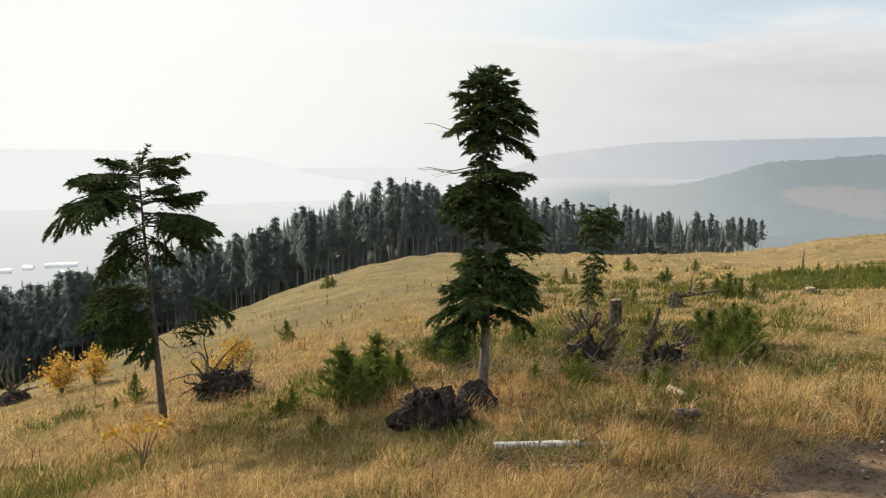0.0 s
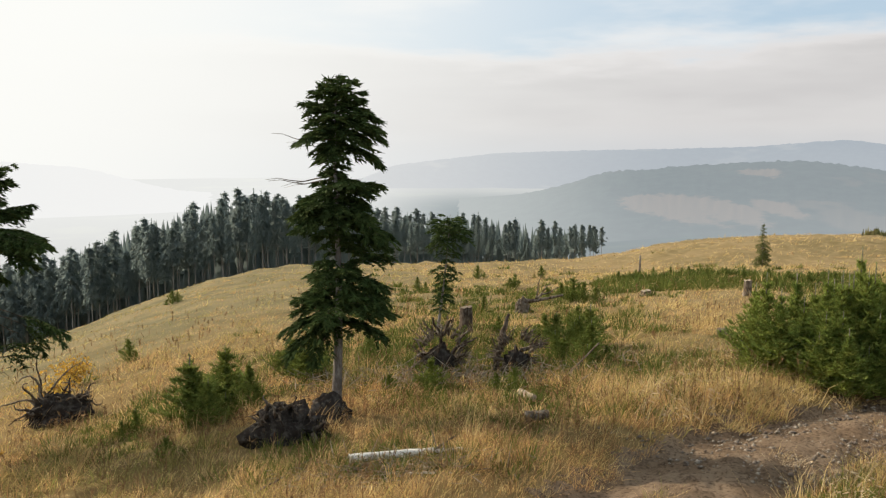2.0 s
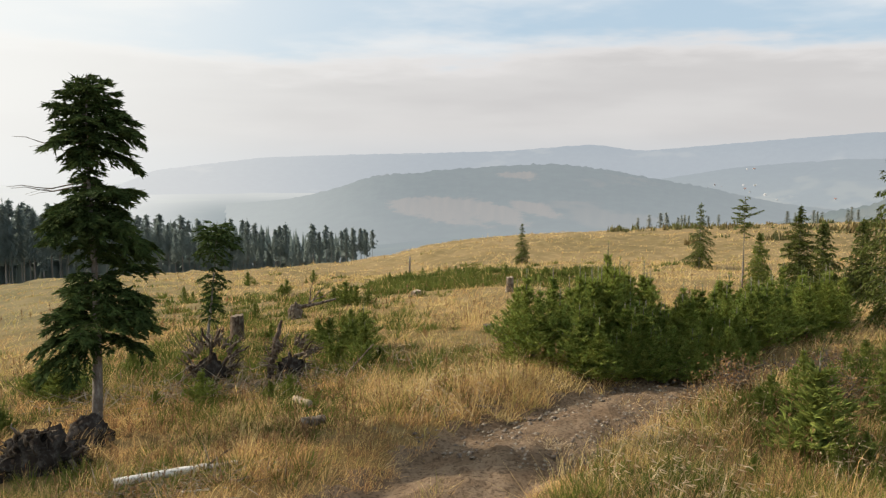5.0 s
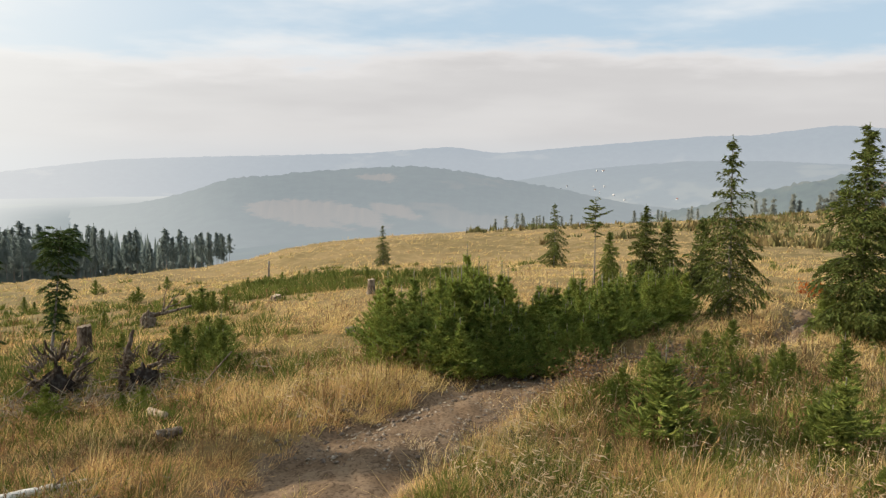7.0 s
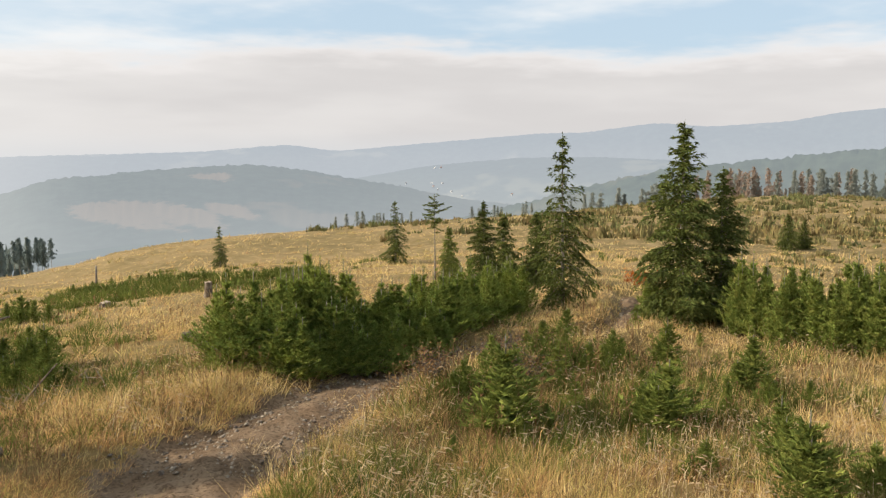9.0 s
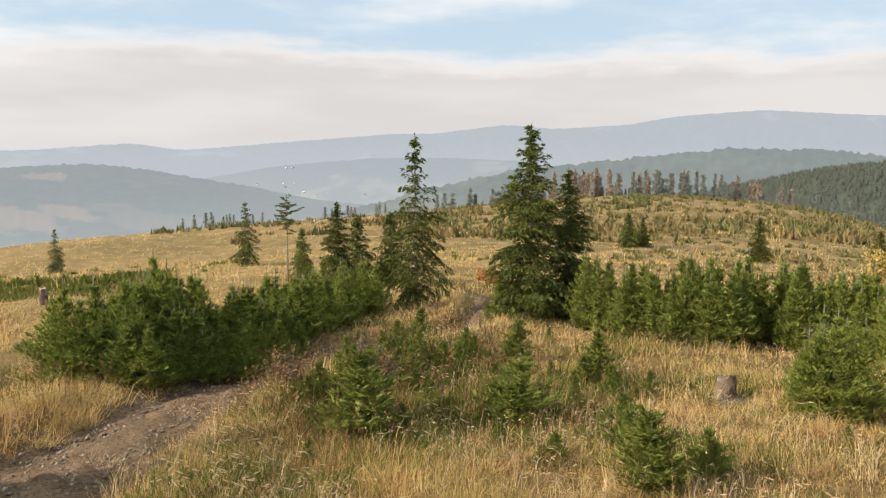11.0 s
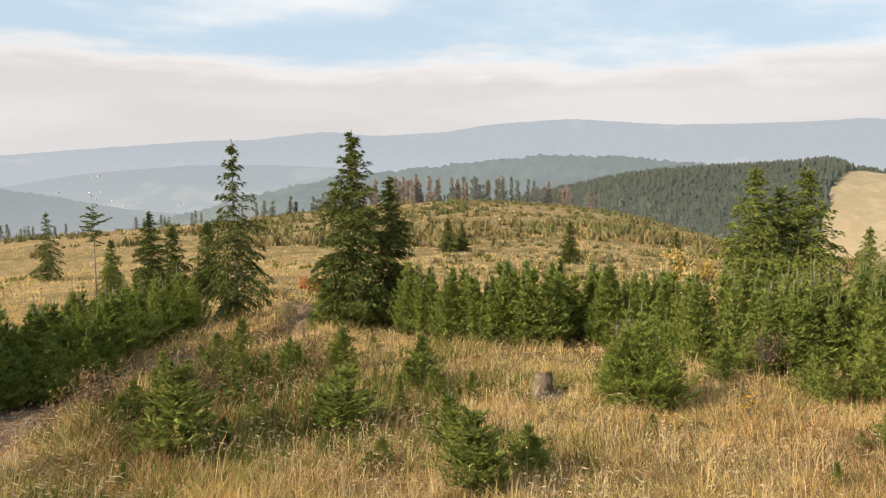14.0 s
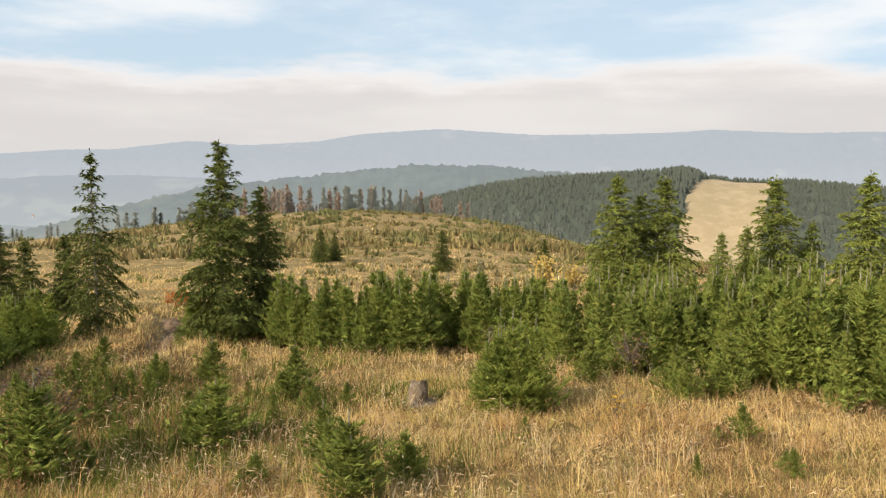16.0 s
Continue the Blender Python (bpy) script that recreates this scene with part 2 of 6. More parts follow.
def distance(name, haze, tone, field, amount=0.35, glow_to=None, fields=(), fade=None, mist=None, near=None):
    """A far hillside with its haze put into emission; woods and fields keep a trace of their tone. fields: plan
    ellipses of open land.
    """
    m = bpy.data.materials.new(name)
    m.use_nodes = True
    n = Nodes(m.node_tree)
    place = n.add("ShaderNodeNewGeometry").outputs["Position"]
    rough = n.noise(place, 0.016, 6.0, 0.75)
    colour = n.mix(n.ramp(n.noise(place, 0.03, 4.0, 0.7), 0.35, 0.7), rgb(*[c * 0.7 for c in tone]), rgb(*[c * 1.3 for c in tone]))
    colour = n.mix(n.ramp(n.noise(place, 0.0035, 3.0, 0.6), 0.58, 0.66), colour, rgb(*[0.5 * (c + f) for c, f in zip(tone, field)]))
    for x, y, rx, ry in fields:
        inside = n.add("ShaderNodeVectorMath", {0: n.add("ShaderNodeVectorMath", {0: place, 1: (x, y, 0)}, operation="SUBTRACT").outputs[0], 1: (1 / rx, 1 / ry, 0)}, operation="MULTIPLY").outputs[0]
        edge = n.math("ADD", n.add("ShaderNodeVectorMath", {0: inside}, operation="LENGTH").outputs["Value"], n.math("MULTIPLY", rough, 2.4))
        colour = n.mix(n.ramp(edge, 2.35, 1.95), colour, rgb(*field))
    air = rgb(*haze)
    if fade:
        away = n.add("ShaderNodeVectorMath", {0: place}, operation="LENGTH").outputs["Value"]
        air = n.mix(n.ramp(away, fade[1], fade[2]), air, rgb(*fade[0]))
    # sun glare in the haze is painted too: brighter towards the west
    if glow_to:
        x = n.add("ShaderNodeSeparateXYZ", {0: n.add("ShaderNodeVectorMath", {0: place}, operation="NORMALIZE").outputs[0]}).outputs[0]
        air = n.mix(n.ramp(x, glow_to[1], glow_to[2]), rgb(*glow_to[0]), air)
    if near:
        # dims the painted haze where the land is nearer
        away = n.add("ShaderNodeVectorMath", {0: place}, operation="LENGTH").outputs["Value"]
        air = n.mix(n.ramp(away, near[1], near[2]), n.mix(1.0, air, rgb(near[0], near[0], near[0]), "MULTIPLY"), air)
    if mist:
        # a thicker painted haze over the valley floor
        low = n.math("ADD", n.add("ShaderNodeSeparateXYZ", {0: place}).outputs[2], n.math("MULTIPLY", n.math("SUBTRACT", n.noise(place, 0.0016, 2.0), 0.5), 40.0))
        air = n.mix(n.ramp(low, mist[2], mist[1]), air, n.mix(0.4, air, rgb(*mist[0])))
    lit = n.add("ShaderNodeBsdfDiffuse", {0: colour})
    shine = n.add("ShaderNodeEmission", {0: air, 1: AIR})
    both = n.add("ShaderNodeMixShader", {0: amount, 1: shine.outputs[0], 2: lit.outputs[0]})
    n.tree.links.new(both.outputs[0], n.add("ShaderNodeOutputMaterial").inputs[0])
    return m

# ---- the lie of the land: the eye is at the origin, north is y ----
AZ = np.array([-60, -28, -22, -13, -7, -1, 12, 20.5, 24, 29, 39, 46, 79, 86, 91, 105, 150.0])
BROW_ANGLE = np.array([15.1, 15.1, 13.5, 11.0, 9.0, 7.8, 7.84, 7.3, 6.3, 5.74, 5.25, 5.06, 5.1, 6.2, 6.6, 6.7, 6.7])
BROW_DIST = np.array([50, 50, 55, 75, 90, 100, 100, 110, 130, 150, 170, 180, 180, 120, 110, 110, 110.0])
DROP = 4.0
TRACK = [(-26, -8.5), (-18, -6), (-11, -3), (-6.5, 0.0), (-3.5, 2.5), (-1.0, 5.2), (1.8, 7.9), (4.8, 10.4), (6.7, 11.8), (8.8, 12.9), (10.5, 13.4), (12.4, 13.7), (15, 13.9), (18, 13.8), (21, 14.1), (24, 15.4), (26.5, 17.0), (28.5, 18.4)]


def smooth_curve(points, step=0.25):
    """A Catmull-Rom line through plan points."""
    p = np.array([points[0], *points, points[-1]], float)
    out = []
    for i in range(1, len(p) - 2):
        n = max(2, int(np.linalg.norm(p[i + 1] - p[i]) / step))
        u = np.linspace(0, 1, n, endpoint=False)[:, None]
        out.append(0.5 * (2 * p[i] + (p[i + 1] - p[i - 1]) * u + (2 * p[i - 1] - 5 * p[i] + 4 * p[i + 1] - p[i + 2]) * u**2
                          + (3 * p[i] - p[i - 1] - 3 * p[i + 1] + p[i + 2]) * u**3))
    return np.concatenate(out)


TRACK_LINE = smooth_curve(TRACK)


def track_distance(x, y):
    x, y = np.asarray(x, float).ravel(), np.asarray(y, float).ravel()
    """Distance from the track's middle, in units of its half width, which shrinks where it peters out."""
    best = np.full(x.shape, 99.0)
    near = np.nonzero((np.abs(x - 3) < 36) & (np.abs(y - 6) < 24))[0]
    for k in range(0, len(near), 4000):
        i = near[k:k + 4000]
        best[i] = np.sqrt(((x[i, None] - TRACK_LINE[None, :, 0]) ** 2 + (y[i, None] - TRACK_LINE[None, :, 1]) ** 2).min(1))
    return best / np.interp(x, [11, 15, 21], [1.45, 1.2, 0.55])


def waves(x, y, size, seed):
    """Cheap smooth noise in -1 to 1."""
    r = np.random.RandomState(seed)
    total = 0
    for _ in range(7):
        a, ph, k = r.uniform(0, 2 * np.pi), r.uniform(0, 2 * np.pi), 2 * np.pi / size * r.uniform(0.6, 1.7)
        total = total + np.sin((x * np.cos(a) + y * np.sin(a)) * k + ph)
    return total / 4.0


def land(x, y, detail=True):
    """The ground's height at plan places."""
    x, y = np.asarray(x, float), np.asarray(y, float)
    shape = np.broadcast(x, y).shape
    x, y = np.broadcast_to(x, shape).ravel(), np.broadcast_to(y, shape).ravel()
    d = np.maximum(np.hypot(x, y), 0.01)
    a = np.degrees(np.arctan2(x, y))
    tan_brow, brow = 0, 0
    for off in (-2, -1, 0, 1, 2):
        tan_brow = tan_brow + np.tan(np.radians(np.interp(a + off, AZ, BROW_ANGLE))) / 5
        brow = brow + np.interp(a + off, AZ, BROW_DIST) / 5
    q = DROP / brow**2
    s = tan_brow - 2 * np.sqrt(DROP * q)
    far = 1.3 * brow
    deep = DROP + s * d + q * np.minimum(d, far) ** 2 + 2 * q * far * np.maximum(d - far, 0)
    # under the camera the bank rises to the feet
    deep = deep - 2.3 * np.exp(-(d / 4.0) ** 2)
    # a fold behind the near brow
    deep = deep + 1.5 * np.exp(-((d - 76) / 17) ** 2) * np.clip((a - 14) / 8, 0, 1) * np.clip((50 - a) / 10, 0, 1)
    # the felled dome to the east
    c, t = np.cos(np.radians(68)), np.sin(np.radians(68))
    u, v = x * t + y * c - 255, x * c - y * t
    deep = deep - 9.8 * np.exp(-(u / 70) ** 2 / 2 - (v / 46) ** 2 / 2)
    # valley floor
    floor = 175.0
    deep = np.where(deep < 90, deep, 90 + (floor - 90) * (1 - np.exp(-(deep - 90) / (floor - 90))))
    z = -deep
    if detail:
        k = np.clip((d - 3) / 8, 0, 1) * np.clip(d / 40, 0.35, 2.5)
        z = z + k * (0.10 * waves(x, y, 7, 3) + 0.05 * waves(x, y, 2.6, 4)) * np.clip(3 - d / 200, 0, 1)
        td = track_distance(x, y)
        south = np.clip((13.2 - y) / 1.5, 0, 1) * np.clip((x - 7) / 4, 0, 1)
        z = z - 0.22 * np.exp(-(td / 1.1) ** 4) + (0.14 + 0.34 * south) * np.exp(-((td - 1.75) / 0.55) ** 2)
    return z.reshape(shape)


def land_at(x, y):
    return float(land(np.array([x]), np.array([y]))[0])

# ---- end of the land ----

# ---- mesh helpers ----
class Geo:
    """Gathers pieces of one mesh."""

    def __init__(self):
        self.v, self.loops, self.sizes, self.count = [], [], [], 0

    def add(self, verts, *faces):
        """verts: N x 3; faces: arrays of M x 3 or M x 4 indices."""
        verts = np.asarray(verts, np.float32).reshape(-1, 3)
        for f in faces:
            f = np.asarray(f, np.int32)
            self.loops.append((f + self.count).ravel())
            self.sizes.append(np.full(len(f), f.shape[1], np.int32))
        self.v.append(verts)
        self.count += len(verts)
        return self

    def mesh(self, name, smooth=False):
        me = bpy.data.meshes.new(name)
        v, loops, sizes = np.concatenate(self.v), np.concatenate(self.loops), np.concatenate(self.sizes)
        me.vertices.add(len(v))
        me.vertices.foreach_set("co", v.ravel())
        me.loops.add(len(loops))
        me.loops.foreach_set("vertex_index", loops)
        me.polygons.add(len(sizes))
        me.polygons.foreach_set("loop_start", np.concatenate([[0], np.cumsum(sizes)[:-1]]).astype(np.int32))
        me.update(calc_edges=True)
        if smooth:
            me.polygons.foreach_set("use_smooth", np.ones(len(sizes), bool))
        return me

    def tube(self, points, radii, sides=6, wobble=0.0, rng=None, cap=True):
        """A tapered limb along points."""
        p, r = np.asarray(points, float), np.asarray(radii, float)
        along = np.gradient(p, axis=0)
        along /= np.linalg.norm(along, axis=1)[:, None] + 1e-9
        ref = np.array([1.0, 0, 0]) if abs(along[0, 2]) > 0.7 else np.array([0, 0, 1.0])
        side = np.cross(along, ref)
        side /= np.linalg.norm(side, axis=1)[:, None] + 1e-9
        other = np.cross(along, side)
        ang = np.linspace(0, 2 * np.pi, sides, endpoint=False)
        rr = r[:, None] * (1 + (wobble * rng.uniform(-1, 1, (len(p), sides)) if wobble else 0))
        v = p[:, None] + rr[..., None] * (np.cos(ang)[None, :, None] * side[:, None] + np.sin(ang)[None, :, None] * other[:, None])
        i, j = np.meshgrid(np.arange(len(p) - 1), np.arange(sides), indexing="ij")
        a, b = i * sides + j, i * sides + (j + 1) % sides
        quads = np.stack([a, b, b + sides, a + sides], -1).reshape(-1, 4)
        v = v.reshape(-1, 3)
        faces = [quads]
        if cap:
            m = len(v)
            v = np.concatenate([v, p[:1], p[-1:]])
            k = np.arange(sides)
            k2 = (k + 1) % sides
            faces.append(np.stack([k2, k, np.full(sides, m)], -1))
            e = (len(p) - 1) * sides
            faces.append(np.stack([e + k, e + k2, np.full(sides, m + 1)], -1))
        return self.add(v, *faces)

    def shards(self, base, way, length, width):
        """Needled shoots in great numbers: one slender triangle each, rolled every way."""
        way = way / (np.linalg.norm(way, axis=1)[:, None] + 1e-9)
        side = np.cross(way, GOLDEN[np.arange(len(way)) % len(GOLDEN)])
        side /= np.linalg.norm(side, axis=1)[:, None] + 1e-6
        half = side * (width / 2)[:, None]
        heel = base - way * (length * 0.15)[:, None]
        return self.add(np.stack([heel - half, heel + half, base + way * length[:, None]], 1), np.arange(len(way) * 3).reshape(-1, 3))

    def shoots(self, base, way, length, width, crossed=True):
        """Needled twigs: slender diamonds, crossed."""
        base, way = np.asarray(base, float), np.asarray(way, float)
        length, width = np.asarray(length, float)[:, None], np.asarray(width, float)[:, None]
        way = way / (np.linalg.norm(way, axis=1)[:, None] + 1e-9)
        side = np.cross(way, [0, 0, 1.0])
        side /= np.linalg.norm(side, axis=1)[:, None] + 1e-6
        up = np.cross(side, way)
        tip, mid = base + way * length, base + way * length * 0.42
        k = np.arange(len(base))[:, None] * 4
        q = k + np.arange(4)[None]
        self.add(np.stack([base, mid + side * width / 2, tip, mid - side * width / 2], 1), q)
        if crossed:
            self.add(np.stack([base, mid + up * width * 0.4, tip, mid - up * width * 0.4], 1), q)
        return self


GOLDEN = np.array([[0.36, 0.48, 0.8], [-0.64, 0.6, 0.48], [0.8, -0.6, 0.0], [0.0, 0.6, -0.8], [0.6, 0.64, -0.48]])


def thing(name, label, category, x=0.0, y=0.0, group="", kind="", z=None):
    ob = new(name)
    ob.empty_display_size = 0.2
    ob.location = (x, y, land_at(x, y) if z is None else z)
    return tagged(ob, label, category, group, kind)


def part(name, data, material, parent, label=""):
    me = data.mesh(name) if isinstance(data, Geo) else data
    me.materials.append(material)
    ob = new(name, me)
    ob.parent = parent
    return tagged(ob, label)


def place(x, y, turn=0.0, size=1.0, tall=None, sink=0.03, lean=0.0):
    return Matrix.LocRotScale((x, y, land_at(x, y) - sink), Euler((radians(lean), 0, radians(turn))), (size, size, tall or size))


# ---- the ground, one sheet to the horizon ----
def polar_sheet(azimuths, dists, height):
    a, d = np.meshgrid(np.radians(azimuths), dists, indexing="ij")
    x, y = d * np.sin(a), d * np.cos(a)
    z = height(x, y)
    v = np.stack([x, y, z], -1).reshape(-1, 3)
    i, j = np.meshgrid(np.arange(len(azimuths) - 1), np.arange(len(dists) - 1), indexing="ij")
    k = i * len(dists) + j
    return v, np.stack([k, k + 1, k + 1 + len(dists), k + len(dists)], -1).reshape(-1, 4)


def ground_height(x, y):
    td = track_distance(x, y).reshape(x.shape)
    return land(x, y) - 0.12 * np.clip((1.0 - td) / 0.2, 0, 1)


azimuths = np.concatenate([np.arange(-180, -40, 5.0), np.arange(-40, 115, 0.65), np.arange(115, 180.1, 5.0)])
dists = np.concatenate([[-0.2, 1.0, 2.0, 3.0], np.geomspace(4, 420, 190), np.geomspace(450, 4900, 30)])
g = Geo()
v, f = polar_sheet(azimuths, dists, ground_height)
g.add(v, f)
ground = new("ground", g.mesh("ground", True))
ground.data.materials.append(M_GROUND)
# beyond 560 m the sheet carries painted, glowing haze
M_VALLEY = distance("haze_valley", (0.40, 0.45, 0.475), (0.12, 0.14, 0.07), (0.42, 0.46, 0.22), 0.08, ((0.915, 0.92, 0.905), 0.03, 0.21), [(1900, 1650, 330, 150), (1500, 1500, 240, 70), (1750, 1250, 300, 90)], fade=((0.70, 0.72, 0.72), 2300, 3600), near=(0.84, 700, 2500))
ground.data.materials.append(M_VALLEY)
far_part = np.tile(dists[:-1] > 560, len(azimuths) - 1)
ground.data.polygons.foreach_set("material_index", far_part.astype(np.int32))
tagged(ground, "hillside of dry yellow-brown turf falling to a valley", "ground", kind="structure")

# the track, a strip that lies in the turf
line = TRACK_LINE
along = np.gradient(line, axis=0)
along /= np.linalg.norm(along, axis=1)[:, None]
across = np.stack([along[:, 1], -along[:, 0]], -1)
stone_line, stone_across = line, across
line = smooth_curve(TRACK, 0.09)
along = np.gradient(line, axis=0)
along /= np.linalg.norm(along, axis=1)[:, None]
across = np.stack([along[:, 1], -along[:, 0]], -1)
offs = np.linspace(-1.35, 1.35, 34)
slim = np.interp(line[:, 0], [11, 15, 21], [1.45, 1.2, 0.55])[:, None]
px, py = line[:, None, 0] + across[:, None, 0] * offs * slim, line[:, None, 1] + across[:, None, 1] * offs * slim
ruts = -0.11 * np.exp(-((np.abs(offs) - 0.72) / 0.25) ** 2) + 0.03 * np.exp(-(offs / 0.3) ** 2)
edge = np.clip((np.abs(offs) - 0.95) / 0.4, 0, 1)
pz = land(px, py) + ruts + 0.035 + 0.035 * waves(px, py, 0.9, 8) + 0.02 * waves(px, py, 0.35, 9) + 0.016 * waves(px, py, 0.19, 10) + np.random.RandomState(4).normal(0, 0.012, px.shape) - 0.12 * edge
i, j = np.meshgrid(np.arange(len(line) - 1), np.arange(len(offs) - 1), indexing="ij")
k = i * len(offs) + j
road = new("road", Geo().add(np.stack([px, py, pz], -1), np.stack([k, k + 1, k + 1 + len(offs), k + len(offs)], -1).reshape(-1, 4)).mesh("road", True))
road.data.materials.append(M_TRACK)
tagged(road, "rutted brown earth forest track with loose stones", "track", kind="structure")

r = np.random.RandomState(5)
g = Geo()
octa = np.array([[1, 0, 0], [0, 1, 0], [-1, 0, 0], [0, -1, 0], [0, 0, 1], [0, 0, -1]], float)
octa_faces = np.array([[0, 1, 4], [1, 2, 4], [2, 3, 4], [3, 0, 4], [1, 0, 5], [2, 1, 5], [3, 2, 5], [0, 3, 5]])
line, across = stone_line, stone_across
for _ in range(24000):
    i = r.randint(150, len(line))
    o = np.clip(r.normal(0, 0.75), -1.7, 1.7)
    if line[i][0] > 16 and r.rand() < 0.8:
        continue
    x, y = line[i] + across[i] * o * float(np.interp(line[i][0], [11, 15, 21], [1.45, 1.2, 0.55])) + r.uniform(-0.2, 0.2, 2)
    s = 0.008 + 0.055 * r.rand() ** (6 if abs(o) < 0.5 else 8)
    v = octa * s * r.uniform(0.6, 1.3, (6, 3)) * [1, 1, 0.7]
    rut = -0.11 * math.exp(-((abs(o) - 0.72) / 0.25) ** 2) + 0.03 - 0.1 * max(0, abs(o) - 1.1)
    g.add(v + [x, y, land_at(x, y) + rut + 0.01], octa_faces)
stones = new("loose_stones", g.mesh("loose_stones"))
stones.data.materials.append(M_STONE)
tagged(stones, "grey loose stones strewn over the forest track", "stones", kind="stuff")


# ---- far hills ----
far_height = {}


def far_hill(name, label, material, dist, width, azimuth, height, rough=6.0, foot=-175.0, seed=1, step=0.2, behind=0.6):
    """A ridge whose crest runs at dist, seen height degrees over the level eye at each azimuth."""
    a = np.arange(azimuth[0], azimuth[-1] + 0.01, step)
    h = np.interp(a, azimuth, height)
    h = np.convolve(np.pad(h, 4, "edge"), np.ones(9) / 9, "valid")
    rel = np.concatenate([np.linspace(-1, 0, 22), np.linspace(0, behind, 6)[1:]])
    x0 = np.radians(a)
    d = dist + rel * width
    A, D = np.meshgrid(x0, d, indexing="ij")
    x, y = D * np.sin(A), D * np.cos(A)
    crest = dist * np.tan(np.radians(h))[:, None]
    prof = 0.5 + 0.5 * np.cos(np.pi * np.abs(rel))[None, :]
    spurs = 1 + 0.25 * waves(x, y, width * 0.9, seed) * (1 - prof) * 2 * prof
    z = foot + (crest - foot) * np.clip(prof * spurs, 0, 1) + rough * (0.35 * waves(x, y, 90, seed + 1) + 0.22 * np.random.RandomState(seed).normal(0, 1, x.shape)) * prof
    i, j = np.meshgrid(np.arange(len(a) - 1), np.arange(len(rel) - 1), indexing="ij")
    k = i * len(rel) + j
    ob = new(name, Geo().add(np.stack([x, y, z], -1), np.stack([k, k + 1, k + 1 + len(rel), k + len(rel)], -1).reshape(-1, 4)).mesh(name, True))
    ob.data.materials.append(material)
    far_height[name] = lambda az, dd: float(z[int(round((az - a[0]) / step)), int(np.argmin(np.abs(d - dd)))])
    return tagged(ob, label, "hill", kind="structure")


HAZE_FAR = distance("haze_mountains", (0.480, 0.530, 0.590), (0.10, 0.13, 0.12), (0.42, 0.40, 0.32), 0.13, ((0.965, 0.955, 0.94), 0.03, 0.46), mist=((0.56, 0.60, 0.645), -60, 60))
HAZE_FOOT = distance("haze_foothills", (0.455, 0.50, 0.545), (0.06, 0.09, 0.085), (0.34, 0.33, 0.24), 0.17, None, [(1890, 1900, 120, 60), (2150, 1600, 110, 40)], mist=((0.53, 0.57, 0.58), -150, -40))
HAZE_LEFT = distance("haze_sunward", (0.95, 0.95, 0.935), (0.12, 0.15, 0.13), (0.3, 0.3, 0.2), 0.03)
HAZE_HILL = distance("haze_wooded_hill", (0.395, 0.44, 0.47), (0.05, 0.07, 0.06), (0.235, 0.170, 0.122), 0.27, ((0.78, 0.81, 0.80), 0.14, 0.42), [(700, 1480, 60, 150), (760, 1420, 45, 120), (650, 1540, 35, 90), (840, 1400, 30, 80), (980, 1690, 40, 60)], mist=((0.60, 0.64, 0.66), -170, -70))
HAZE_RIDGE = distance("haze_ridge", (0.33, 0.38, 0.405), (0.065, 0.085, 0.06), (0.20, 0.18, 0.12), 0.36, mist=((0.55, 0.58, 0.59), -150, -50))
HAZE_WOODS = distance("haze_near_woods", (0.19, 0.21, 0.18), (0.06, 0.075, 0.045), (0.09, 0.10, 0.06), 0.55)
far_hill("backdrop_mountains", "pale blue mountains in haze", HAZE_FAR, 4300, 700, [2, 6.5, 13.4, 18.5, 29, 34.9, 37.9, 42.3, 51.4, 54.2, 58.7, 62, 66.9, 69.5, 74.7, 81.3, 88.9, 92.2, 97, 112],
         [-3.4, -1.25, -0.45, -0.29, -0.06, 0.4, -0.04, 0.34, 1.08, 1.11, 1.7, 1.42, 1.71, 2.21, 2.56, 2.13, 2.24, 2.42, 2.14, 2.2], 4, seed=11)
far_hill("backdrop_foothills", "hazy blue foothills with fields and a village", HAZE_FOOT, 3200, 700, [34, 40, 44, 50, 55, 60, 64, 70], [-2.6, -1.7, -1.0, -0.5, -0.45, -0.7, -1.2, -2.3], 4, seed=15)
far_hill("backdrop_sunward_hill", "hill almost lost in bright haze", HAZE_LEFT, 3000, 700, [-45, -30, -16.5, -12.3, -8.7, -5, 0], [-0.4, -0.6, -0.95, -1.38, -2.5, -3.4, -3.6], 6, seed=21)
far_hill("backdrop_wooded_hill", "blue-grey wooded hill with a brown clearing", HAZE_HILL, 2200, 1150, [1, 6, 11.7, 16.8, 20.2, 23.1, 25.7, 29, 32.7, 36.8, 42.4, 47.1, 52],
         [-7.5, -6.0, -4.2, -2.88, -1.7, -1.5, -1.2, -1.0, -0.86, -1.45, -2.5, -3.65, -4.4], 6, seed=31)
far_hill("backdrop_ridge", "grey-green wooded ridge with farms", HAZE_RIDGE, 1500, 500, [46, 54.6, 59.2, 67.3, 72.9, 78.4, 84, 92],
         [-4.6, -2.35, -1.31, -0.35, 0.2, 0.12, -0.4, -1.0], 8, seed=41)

# ---- the wooded hill to the south-east, with a mown field ----
HILL_AZ = [66, 72, 78.4, 80.6, 85.6, 89.5, 93.5, 95.4, 97, 101.7, 114]
HILL_UP = [-5.5, -2.6, -1.2, -0.9, -0.55, -0.3, -0.95, -1.0, -0.95, -1.3, -1.6]


